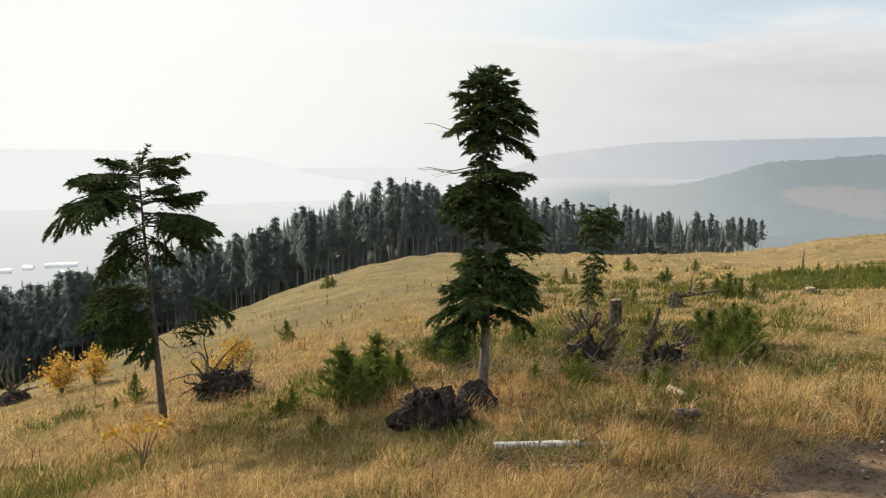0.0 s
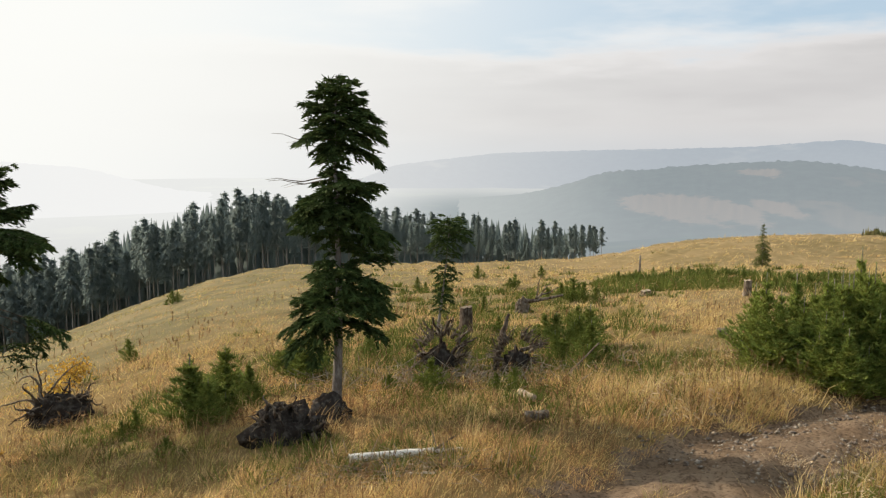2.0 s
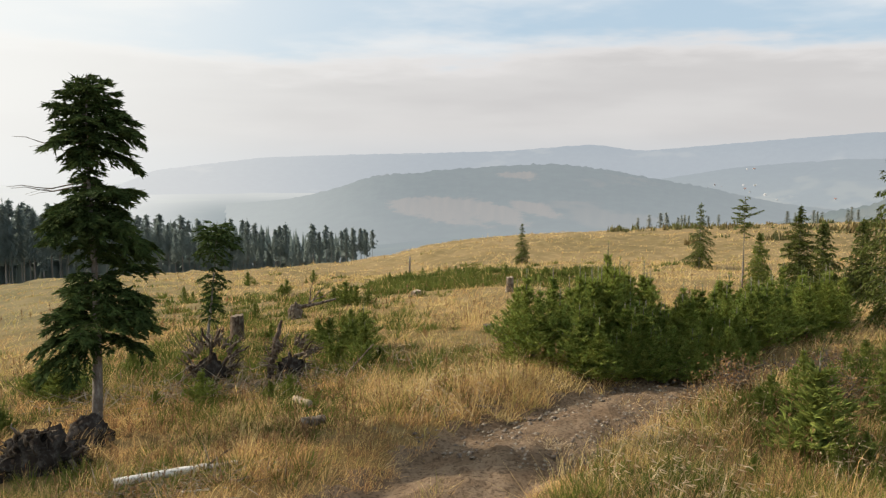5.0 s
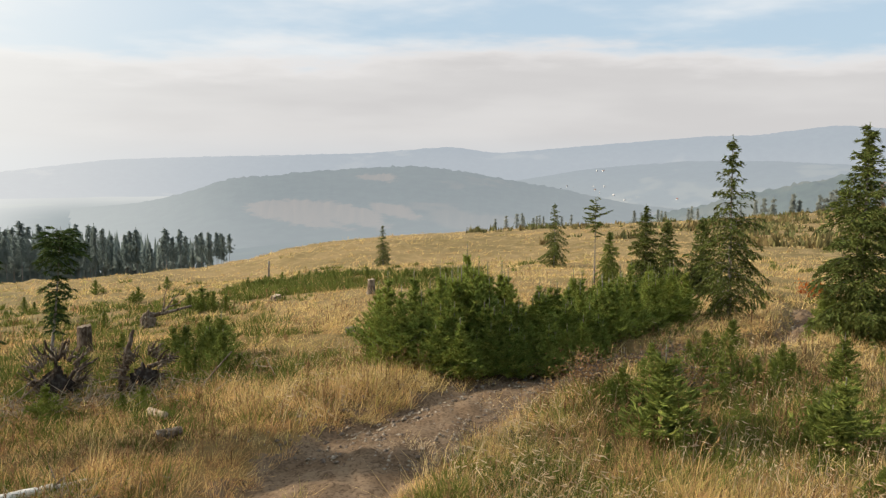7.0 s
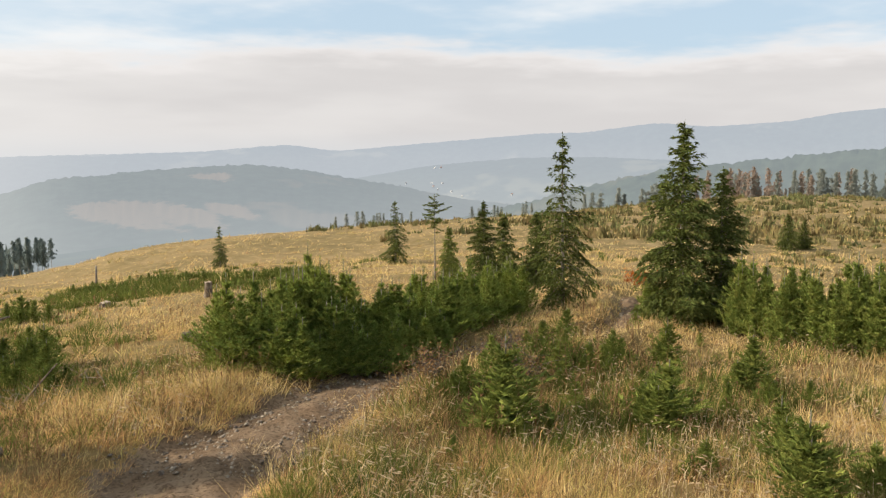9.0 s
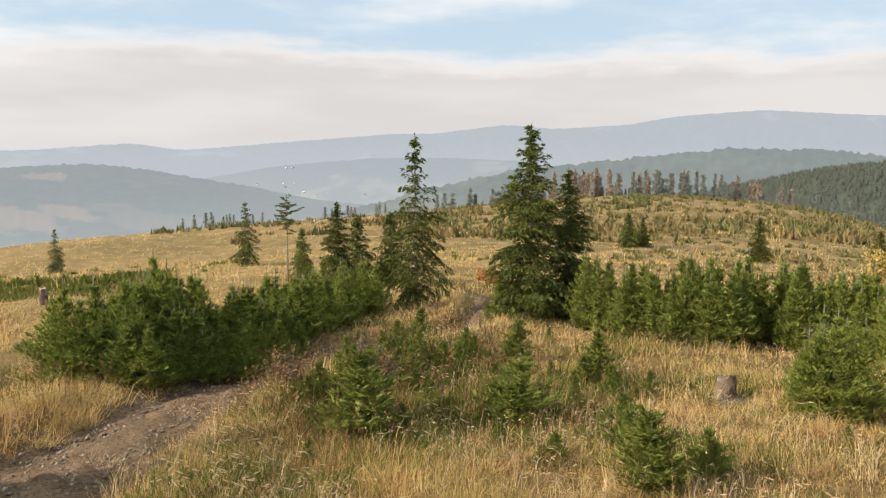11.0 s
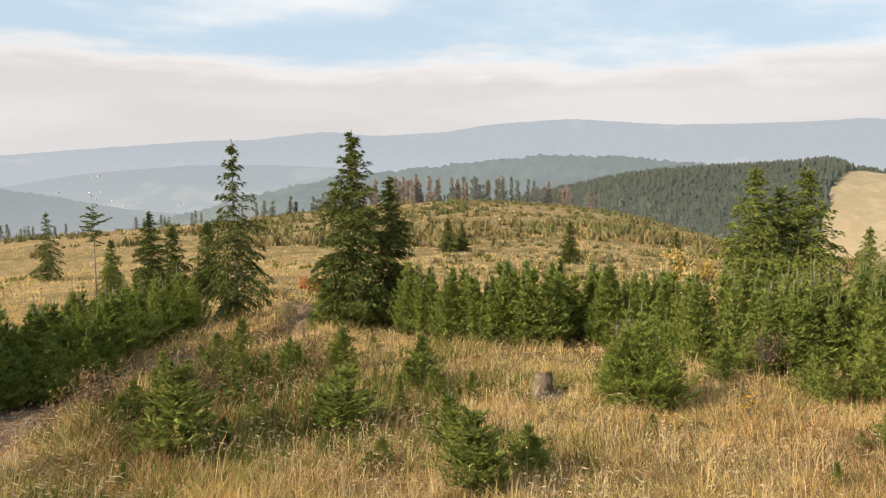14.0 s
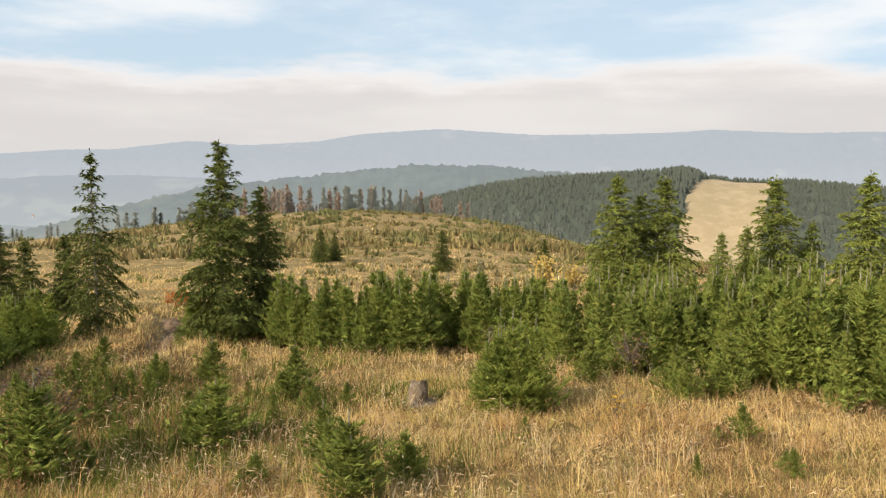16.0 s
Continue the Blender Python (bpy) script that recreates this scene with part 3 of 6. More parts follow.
def hill_height(a, d):
    crest = 950 * np.tan(np.radians(np.interp(a, HILL_AZ, HILL_UP)))
    rel = np.clip((d - 950) / np.where(d < 950, 420.0, 700.0), -1, 1)
    prof = 0.5 + 0.5 * np.cos(np.pi * rel)
    x, y = d * np.sin(np.radians(a)), d * np.cos(np.radians(a))
    return -150 + (crest + 150) * prof + 5 * waves(x, y, 170, 51) * prof * (1 - prof) * 2


a, d = np.meshgrid(np.arange(66, 114.1, 0.4), np.linspace(530, 1350, 42), indexing="ij")
x, y = d * np.sin(np.radians(a)), d * np.cos(np.radians(a))
i, j = np.meshgrid(np.arange(a.shape[0] - 1), np.arange(a.shape[1] - 1), indexing="ij")
k = i * a.shape[1] + j
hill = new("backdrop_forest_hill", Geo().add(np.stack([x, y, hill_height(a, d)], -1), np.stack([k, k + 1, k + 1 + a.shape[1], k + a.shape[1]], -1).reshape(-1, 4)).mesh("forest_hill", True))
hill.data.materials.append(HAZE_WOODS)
tagged(hill, "hill under dark spruce forest", "hill", kind="structure")


def in_field(a, d):
    left = np.interp(d, [700, 780, 860, 915, 945], [89.9, 90.2, 90.7, 91.5, 92.5])
    return (a > left) & (a < 95.7 + 0.004 * (d - 900)) & (d > 690) & (d < 948)


rel, dd = np.meshgrid(np.linspace(0, 1, 24), np.linspace(690, 946, 26), indexing="ij")
left = np.interp(dd, [700, 780, 860, 915, 945], [89.9, 90.2, 90.7, 91.5, 92.5])
aa = left + rel * (95.7 + 0.004 * (dd - 900) - left)
x, y = dd * np.sin(np.radians(aa)), dd * np.cos(np.radians(aa))
i, j = np.meshgrid(np.arange(23), np.arange(25), indexing="ij")
k = i * 26 + j
M_FIELD = surface("mown_field", [(0.315, 0.245, 0.150), (0.265, 0.215, 0.13), (0.35, 0.28, 0.18)], 0.012, 0.06, 0.9)
field = new("field", Geo().add(np.stack([x, y, hill_height(aa, dd) + 1.5], -1), np.stack([k, k + 1, k + 27, k + 26], -1).reshape(-1, 4)).mesh("field", True))
field.data.materials.append(M_FIELD)
tagged(field, "pale straw-coloured mown field on the forest hill", "field", kind="structure")


def far_cones(places, heights, rng, slim=0.17, lows=None):
    """Small far conifers: stacked ragged skirts."""
    g = Geo()
    for (x, y, z), h, low in zip(places, heights, lows or [0.0] * len(heights)):
        sides = 5
        ang = np.linspace(0, 2 * np.pi, sides, endpoint=False) + rng.rand() * 6
        w = h * slim * rng.uniform(0.75, 1.25)
        v, f = [], []
        for t, (z0, z1, w0) in enumerate(((0.12, 0.55, 1.0), (0.38, 0.80, 0.72), (0.62, 1.0, 0.45))):
            rr = w * w0 * rng.uniform(0.7, 1.25, sides)
            b = len(v)
            v += [(x + r_ * math.cos(q), y + r_ * math.sin(q), z + h * max(low, z0) * rng.uniform(0.9, 1.1)) for r_, q in zip(rr, ang + t)]
            v.append((x, y, z + h * z1))
            f += [(b + m, b + (m + 1) % sides, b + sides) for m in range(sides)]
        g.add(v, np.array(f))
    return g


r = np.random.RandomState(52)
spots, tall = [], []
while len(spots) < 13000:
    a, d = r.uniform(68, 108), r.uniform(590, 990)
    if in_field(a, d) or (d < 800 and 90 < a < 95.5):
        continue
    x, y = d * math.sin(radians(a)), d * math.cos(radians(a))
    spots.append((x, y, float(hill_height(np.array(a), np.array(d)))))
    tall.append(3.5 + 4 * r.rand() ** 1.5 + 5 * math.exp(-((a - 90.6) / 1.0) ** 2))
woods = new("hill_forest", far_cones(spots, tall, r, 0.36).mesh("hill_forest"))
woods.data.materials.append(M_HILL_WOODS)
tagged(woods, "dense dark spruce forest covering a hill", "forest", kind="stuff")


# ---- conifers ----
UP = np.array([0, 0, 1.0])


def bough(rng, root, tip, arch=0.0, twig=0.1, wide=0.03, sprig=0.07, step=0.07, fan=0.4, hang=0.3, bare=0.12):
    """The shoots of one bough from root to tip: branchlets on both its sides, each feathered with shoots. arch: how far it bows upwards."""
    root, tip = np.array(root, float), np.array(tip, float)
    L = np.linalg.norm(tip - root)
    us = np.linspace(bare, 0.97, max(2, int(L * (0.97 - bare) / sprig)))
    us = us + rng.uniform(-0.4, 0.4, len(us)) * sprig / L
    stem = root + (tip - root) * us[:, None] + UP * (arch * L * 4 * us * (1 - us))[:, None]
    fwd = (tip - root) / L + UP * (arch * 4 * (1 - 2 * us))[:, None]
    side = np.cross(fwd, UP)
    side /= np.linalg.norm(side, axis=1)[:, None] + 1e-6
    reach = fan * min(L, 1.6) * np.clip(1.08 - us, 0.1, 1) ** 0.7 * np.clip(0.35 + us * 2.5, 0, 1) * rng.uniform(0.65, 1.25, len(us))
    count = max(2, int(reach.max() / step))
    along = np.linspace(0.12, 1, count)
    base, way = [stem, stem[len(us) // 2:]], [fwd + rng.normal(0, 0.3, fwd.shape) - UP * (0.4 * hang), fwd[len(us) // 2:] + rng.normal(0, 0.45, fwd[len(us) // 2:].shape)]
    for hand in (-1, 1):
        ray = fwd * 0.65 + side * 0.8 * hand + rng.normal(0, 0.16, fwd.shape)
        spots = stem[:, None] + ray[:, None] * (reach[:, None] * along)[..., None]
        spots[..., 2] -= reach[:, None] * along**2 * hang
        flat, ray = spots.reshape(-1, 3), np.repeat(ray, count, 0)
        ray = ray - UP * (0.8 * hang * np.tile(along, len(us)))[:, None]
        across = np.cross(ray, UP)
        for turn in (-0.75, 0.75, 0.0):
            base.append(flat)
            way.append(ray + across * turn + rng.normal(0, 0.28, flat.shape) - UP * (0.3 * hang))
    base, way = np.concatenate(base), np.concatenate(way)
    return base, way, twig * rng.uniform(0.6, 1.25, len(base)), np.full(len(base), wide)


def limb(wood, root, tip, arch, thick, sides=4):
    u = np.linspace(0, 1, 5)
    root, tip = np.array(root, float), np.array(tip, float)
    L = np.linalg.norm(tip - root)
    wood.tube(root + (tip - root) * u[:, None] + UP * (arch * L * 4 * u * (1 - u))[:, None], np.linspace(thick, thick * 0.15, 5), sides, cap=False)


def stem_of(rng, tall, trunk, sides, drift):
    zs = np.linspace(0, tall, 9)
    return Geo().tube([(*drift(z), z - (0.12 if z == 0 else 0)) for z in zs], [max(0.006, trunk * (1 - 0.93 * (z / tall) ** 0.9)) for z in zs], sides, 0.06, rng)


def straight(z):
    return 0.0, 0.0


def conifer(rng, tall, outline, clear=0.03, gap=0.15, count=6, rise=(0.7, 1.1), arch=-0.05, jitter=(0.6, 1.1), trunk=0.03, sides=5, limbs=0.4, core=0.0, leader=0.25, drift=straight, top=0.985, **leaf):
    """Trunk and crown of a spruce. outline(share): reach of its limbs from foot (0) to top (1); rise: climb of the limbs at foot and top."""
    wood, crown = stem_of(rng, tall, trunk, sides, drift), Geo()
    pieces = []
    z = clear * tall
    while z < tall * top:
        share = (z / tall - clear) / (1 - clear)
        first = rng.uniform(0, 2 * np.pi)
        for k in range(count):
            az = first + 2 * np.pi * k / count + rng.uniform(-0.45, 0.45)
            z0 = min(tall, max(0.02, z + rng.uniform(-0.9, 0.9) * gap))
            climb = rise[0] + (rise[1] - rise[0]) * share**1.5 + rng.normal(0, 0.18)
            end = min(1.0, share + max(0.0, climb) * outline(share) / tall * 0.8)
            L = max(0.03 * tall**0.5, outline(end) * rng.uniform(*jitter))
            root = np.array([*drift(z0), z0])
            tip = root + L * np.array([math.cos(az), math.sin(az), climb])
            if L > limbs:
                limb(wood, root, tip, arch, 0.012 * L + 0.003, 3)
            pieces.append(bough(rng, root, tip, arch, **leaf))
        z += gap * rng.uniform(0.8, 1.2)
    # the leading shoot, needled all round
    twig = leaf["twig"]
    first, last = tall * min(top, 0.93), tall + 0.5 * leader
    m = max(8, int((last - first) / twig * 7))
    zs, q = rng.uniform(first, last, m), rng.uniform(0, 6.28, m)
    pieces.append((np.stack([np.full(m, drift(tall)[0]), np.full(m, drift(tall)[1]), zs], -1), np.stack([0.6 * np.cos(q), 0.6 * np.sin(q), np.full(m, 0.9)], -1), twig * (0.75 - 0.35 * (zs - first) / (last - first)), np.full(m, leaf["wide"] * 0.7)))
    if top < 0.95:
        wood.tube([(0, 0, tall * 0.9), (0, 0, last)], [0.009 * tall**0.5, 0.005 * tall**0.5], 4)
    if core:
        # the close-grown inside of the crown: ragged skirts, one over the other
        for q in np.arange(clear * tall, tall * 0.8, tall * 0.10):
            rr = outline((q / tall - clear) / (1 - clear)) * core * rng.uniform(0.6, 1.2, 11)
            ang = np.linspace(0, 2 * np.pi, 11, endpoint=False) + rng.rand()
            rim = np.stack([rr * np.cos(ang), rr * np.sin(ang), q + rng.uniform(-0.05, 0.05, 11) * tall + rr * rise[0] * 0.5], -1) + [*drift(q), 0]
            k = np.arange(11)
            crown.add(np.concatenate([rim, [[*drift(q), q + tall * 0.17]]]), np.stack([k, (k + 1) % 11, np.full(11, 11)], -1))
    crown.shards(*[np.concatenate(q) for q in zip(*pieces)])
    return wood, crown


def tree(name, label, category, rng, material=None, bark=None, group="", **shape):
    wood, crown = conifer(rng, **shape)
    ob = thing(name, label, category, 0, 0, group, z=0)
    part("trunk", wood, bark or M_BARK, ob)
    part("crown", crown, material or M_NEEDLE, ob)
    return ob


used = set()


def plant(kinds, i, m):
    """The i-th kind at the pose m: the first time the original, later a copy."""
    ob = kinds[i % len(kinds)]
    if ob.name in used:
        return copy_thing(ob, m @ Matrix.Diagonal((1 / ob.scale.x, 1 / ob.scale.y, 1 / ob.scale.z, 1)))
    used.add(ob.name)
    ob.matrix_basis = m
    return ob


def profile(at, reach, size=1.0):
    """An outline through given shares of the height."""
    return lambda share: size * float(np.interp(share, at, reach))


r = np.random.RandomState(7)

def young(name, label, category, group, material, tall, reach, at, leaf):
    return [tree(name, label, category, r, material, group=group, tall=tall, outline=profile(at, w, q), **leaf) for q, w in reach]


SAPLING = young("spruce_sapling", "bushy green spruce sapling in dry grass", "sapling", "spruce saplings", M_SAPLING, 1.0,
                [(0.37, (0.85, 1, 0.66, 0.24, 0.04)), (0.42, (0.85, 1, 0.68, 0.26, 0.04)), (0.32, (0.85, 1, 0.70, 0.28, 0.04)), (0.39, (0.9, 1, 0.62, 0.22, 0.04))], [0, 0.25, 0.6, 0.85, 1],
                dict(clear=0.02, gap=0.085, count=6, rise=(0.55, 1.2), top=0.94, arch=-0.04, trunk=0.016, limbs=0.5, core=0.22, leader=0.24, twig=0.085, wide=0.023, sprig=0.080, fan=0.50, step=0.065, hang=-0.5, jitter=(0.55, 1.15)))
YOUNG = young("young_spruce", "dense young spruce with an upright leader shoot", "young spruce", "young spruces", M_YOUNG, 2.2,
              [(0.54, (0.9, 1, 0.70, 0.30, 0.10, 0.03)), (0.62, (0.9, 1, 0.72, 0.32, 0.11, 0.03)), (0.46, (0.9, 1, 0.74, 0.34, 0.12, 0.03)), (0.57, (0.95, 1, 0.66, 0.28, 0.10, 0.03))], [0, 0.2, 0.5, 0.75, 0.9, 1],
              dict(clear=0.02, gap=0.135, count=6, rise=(0.55, 1.2), top=0.93, arch=-0.04, trunk=0.034, limbs=0.6, core=0.22, leader=0.75, twig=0.13, wide=0.040, sprig=0.125, fan=0.46, step=0.11, hang=-0.5, sides=4, jitter=(0.6, 1.12)))
BUSHY = young("bushy_spruce", "dense bushy young spruce growing beside the track", "young spruce", "bushy spruces by the track", M_BUSHY, 2.2,
              [(0.66, (0.85, 1, 0.76, 0.34, 0.11, 0.03)), (0.76, (0.85, 1, 0.78, 0.38, 0.13, 0.03)), (0.57, (0.85, 1, 0.78, 0.36, 0.12, 0.03)), (0.70, (0.85, 1, 0.72, 0.32, 0.10, 0.03))], [0, 0.25, 0.5, 0.75, 0.9, 1],
              dict(clear=0.02, gap=0.135, count=7, rise=(0.55, 1.2), top=0.93, arch=-0.04, trunk=0.034, limbs=0.6, core=0.20, leader=0.6, twig=0.12, wide=0.034, sprig=0.115, fan=0.46, step=0.10, hang=-0.5, sides=4, jitter=(0.5, 1.2)))


def grown(label, material, q, at, reach, **leaf):
    shape = dict(clear=0.05, gap=0.20, count=7, rise=(-0.30, 0.75), arch=0.10, trunk=0.085, sides=7, limbs=0.3, leader=0.3, twig=0.16, wide=0.045, sprig=0.13)
    shape.update(leaf)
    return tree("spruce", label, "spruce", r, material, group="spruces on the clearing", tall=6.0, outline=profile(at, reach, q), **shape)


SPRUCE = [
    grown("sparse grey-green spruce with drooping boughs and a bare top", M_NEEDLE, 1.35, [0, 0.1, 0.4, 0.6, 0.8, 0.93, 1], (0.8, 1, 0.82, 0.56, 0.32, 0.2, 0.06), clear=0.08, gap=0.19, count=6, jitter=(0.3, 1.1), hang=0.75, fan=0.42, step=0.10, sprig=0.12, rise=(-0.50, 0.7), twig=0.14, wide=0.042),
    grown("olive-green spruce with lit drooping boughs", M_SAPLING, 1.55, [0, 0.12, 0.45, 0.7, 0.9, 1], (0.8, 1, 0.78, 0.5, 0.2, 0.05), hang=0.6, fan=0.45, step=0.14, sprig=0.16, twig=0.19, wide=0.065, gap=0.18, jitter=(0.35, 1.12), rise=(-0.4, 0.7)),
    grown("tall dense dark green spruce standing on the clearing", M_NEEDLE, 1.08, [0, 0.08, 0.4, 0.7, 0.86, 1], (0.8, 1, 0.92, 0.66, 0.36, 0.06), hang=0.55, fan=0.52, step=0.10, sprig=0.105, twig=0.145, wide=0.048, jitter=(0.25, 1.25), gap=0.155, rise=(-0.3, 0.7)),
    grown("dark green spruce standing on the clearing", M_NEEDLE, 1.8, [0, 0.1, 0.4, 0.7, 0.9, 1], (0.75, 1, 0.85, 0.5, 0.22, 0.06), hang=0.5, fan=0.48, step=0.16, sprig=0.18, twig=0.21, wide=0.08, gap=0.19, jitter=(0.4, 1.12), rise=(-0.35, 0.7))]
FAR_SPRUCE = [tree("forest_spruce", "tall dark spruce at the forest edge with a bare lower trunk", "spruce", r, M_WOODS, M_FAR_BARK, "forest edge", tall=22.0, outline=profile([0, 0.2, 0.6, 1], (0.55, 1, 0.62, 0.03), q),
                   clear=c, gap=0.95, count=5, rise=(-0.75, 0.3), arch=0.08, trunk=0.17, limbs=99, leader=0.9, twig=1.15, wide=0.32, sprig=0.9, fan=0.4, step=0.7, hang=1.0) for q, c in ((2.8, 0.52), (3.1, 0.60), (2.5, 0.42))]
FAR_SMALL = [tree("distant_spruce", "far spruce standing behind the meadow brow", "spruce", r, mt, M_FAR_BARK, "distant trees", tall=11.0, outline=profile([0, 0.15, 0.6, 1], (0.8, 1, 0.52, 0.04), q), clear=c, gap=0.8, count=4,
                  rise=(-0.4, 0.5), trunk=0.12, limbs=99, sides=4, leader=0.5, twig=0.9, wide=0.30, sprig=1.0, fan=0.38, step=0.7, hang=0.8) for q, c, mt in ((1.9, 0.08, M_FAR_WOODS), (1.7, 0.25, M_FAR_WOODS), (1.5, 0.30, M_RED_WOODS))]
tagged(FAR_SMALL[2], "dying reddish-brown spruce behind the felled dome", group="dying spruces")


# ---- three ragged firs, bough by bough ----
def fir(rng, name, label, tall, trunk, bark, drift, boughs, **leaf):
    """boughs: foot height, tip (across, deep, height), bow. Each one is a limb with its needles."""
    ob = thing(name, label, "fir", 0, 0, z=0)
    part("trunk", stem_of(rng, tall, trunk, 10, drift), bark, ob)
    for z0, tip, arch in boughs:
        z0 = min(z0, tall - 0.02)
        root = (*drift(z0), z0)
        L = float(np.linalg.norm(np.array(tip) - root))
        if L < 0.08:
            continue
        wood = Geo()
        limb(wood, root, tip, arch, 0.010 * L + 0.004)
        b = part("bough", wood, M_FIR_BARK, ob)
        part("needles", Geo().shards(*bough(rng, root, tip, arch, **leaf)), M_FIR, b)
    return ob


FIR_Z = [1.5, 1.65, 1.85, 2.2, 2.5, 2.8, 2.95, 3.1, 3.3, 3.45, 3.67, 3.8, 4.0, 4.28, 4.42, 4.5, 4.6, 4.8, 5.05, 5.3, 5.6, 5.9, 6.1, 6.25]
FIR_EAST = [0.5, 0.95, 1.1, 1.1, 0.70, 0.9, 1.3, 1.2, 1.1, 1.13, 0.8, 0.65, 0.65, 0.85, 0.5, 0.4, 1.0, 0.92, 0.85, 0.88, 0.8, 0.55, 0.4, 0.25]
FIR_WEST = [0.3, 0.6, 1.0, 0.95, 0.95, 0.6, 0.3, 0.3, 0.75, 0.85, 1.07, 1.0, 0.9, 0.72, 0.4, 0.2, 0.3, 0.5, 0.68, 0.66, 0.65, 0.5, 0.35, 0.2]


def fir_drift(z):
    return 0.05 * math.sin(z * 0.9) + 0.022 * z, 0.0


r = np.random.RandomState(21)
rows = []
for k in range(190):
    z = 1.5 + 4.7 * (k + r.uniform(0, 1)) / 190
    az = k * 2.4 + r.uniform(-0.4, 0.4)
    c, d = math.cos(az), math.sin(az)
    wide = float(np.interp(z, FIR_Z, FIR_EAST if c > 0 else FIR_WEST))
    deep = 0.42 * float(np.interp(z, FIR_Z, FIR_EAST) + np.interp(z, FIR_Z, FIR_WEST))
    k2 = r.uniform(0.6, 1.1) if r.rand() < 0.82 else 0.35
    if z < 3.3 and math.sin(az * 2 + z * 5.5) > 0.55:
        continue
    if d < 0.3 and min(abs(z - 3.08), abs(z - 4.5)) < 0.13:
        deep *= 0.25
    dx, dy = c * wide * k2 * (1.0 if z > 4.5 else 0.94), d * deep * k2
    L = math.hypot(dx, dy)
    sink = float(np.interp(z, [1.5, 2.3, 2.9, 3.0, 3.6, 4.2, 4.5, 5.2, 5.8, 6.2], [0.30, 0.10, -0.05, 0.32, 0.18, -0.05, 0.32, 0.20, -0.3, -0.9])) + r.normal(0, 0.10)
    rows.append((z + sink * L, (fir_drift(z)[0] + dx, dy, z), 0.10))
rows += [(1.75, (-0.85, -0.1, 1.2), 0.12), (1.7, (-0.45, -0.3, 1.05), 0.12), (1.8, (-0.95, 0.2, 1.55), 0.1), (1.7, (0.95, -0.1, 1.42), 0.14), (1.75, (0.7, 0.4, 1.45), 0.1)]
tall_fir = fir(r, "tall_fir", "tall ragged dark fir with tiered crown and pale bare lower trunk", 6.2, 0.105, M_BARK, fir_drift, rows, twig=0.12, wide=0.048, sprig=0.060, step=0.062, fan=0.56, hang=0.34, bare=0.10)
tall_fir.matrix_basis = place(0.72, 16.0, 0, 1.0, 1.02)


def dead_branch(parent, x0, z, L, az, curve):
    u = np.linspace(0, 1, 7)
    pts = np.stack([x0 + L * u * math.cos(az), L * u * math.sin(az), z + curve * L * u**1.3 + 0.04 * np.sin(u * 9)], -1)
    g = Geo().tube(pts, np.linspace(0.017, 0.003, 7), 5)
    g.tube(pts[3:6] + np.array([[0, 0, 0], [0.03, 0.09, -0.05], [0.04, 0.2, -0.16]]), [0.007, 0.004, 0.002], 3)
    part("dead_branch", g, M_DEADWOOD, parent, "bare broken grey branch")


for z, L, az, curve in ((4.36, 1.35, 3.2, -0.02), (5.0, 1.25, 2.95, 0.12), (4.3, 1.3, 3.0, 0.0)):
    dead_branch(tall_fir, 0.15, z, L, az, curve)


def ragged_drift(z):
    return -0.055 * z + 0.012 * max(0.0, z - 4.0) ** 2, 0.0


r = np.random.RandomState(33)
# foot height, tip across and height, bow, number alike
RAGGED = ((4.75, -1.85, 4.36, 0.24, 2), (4.70, -1.45, 4.65, 0.12, 3), (5.35, -1.30, 5.40, 0.05, 4), (5.5, -0.75, 5.75, 0.05, 4), (5.2, -0.9, 5.1, 0.05, 5), (4.9, -1.0, 4.75, 0.06, 5), (5.55, 0.95, 5.90, -0.03, 3),
          (5.4, 0.9, 5.55, 0.0, 4), (5.6, 0.2, 5.95, 0.0, 3), (4.8, 1.15, 4.98, 0.02, 4), (5.0, 0.7, 5.2, 0.03, 4), (4.55, 1.35, 4.26, 0.08, 4), (4.4, 1.2, 3.98, 0.08, 3), (4.1, 0.65, 3.62, 0.08, 3), (4.3, -0.75, 3.95, 0.05, 3),
          (4.0, -1.05, 3.16, 0.16, 2), (3.9, -0.85, 3.4, 0.14, 2), (3.9, -0.3, 3.55, 0.05, 2), (2.75, -1.38, 2.42, 0.10, 4), (2.85, -1.25, 2.66, 0.10, 3), (2.5, -1.05, 2.0, 0.10, 4), (2.3, -0.95, 1.68, 0.10, 4),
          (2.1, -0.62, 1.42, 0.08, 3), (2.95, -0.45, 2.85, 0.05, 3), (2.0, -0.3, 1.36, 0.05, 2), (3.7, 0.45, 3.45, 0.05, 2), (2.6, -0.6, 2.3, 0.05, 4))
rows = []
for z0, dx, z, arch, count in RAGGED:
    for k in range(count + 1):
        grow = 1.0 if k == 0 else r.uniform(0.55, 1.0)
        x = dx * grow + ragged_drift(z)[0] + (r.uniform(-0.15, 0.15) if k else 0)
        rows.append((z0 + r.uniform(-0.1, 0.1), (x, (r.uniform(-0.9, 0.9) if k else r.uniform(-0.1, 0.1)) * (abs(dx) + 0.2), z0 + (z - z0) * grow + r.uniform(-0.1, 0.1)), arch))
ragged = fir(r, "ragged_fir", "sparse ragged fir with flat top and drooping broken boughs", 5.8, 0.095, M_FIR_BARK, ragged_drift, rows, twig=0.12, wide=0.044, sprig=0.075, step=0.065, fan=0.48, hang=0.42, bare=0.30)
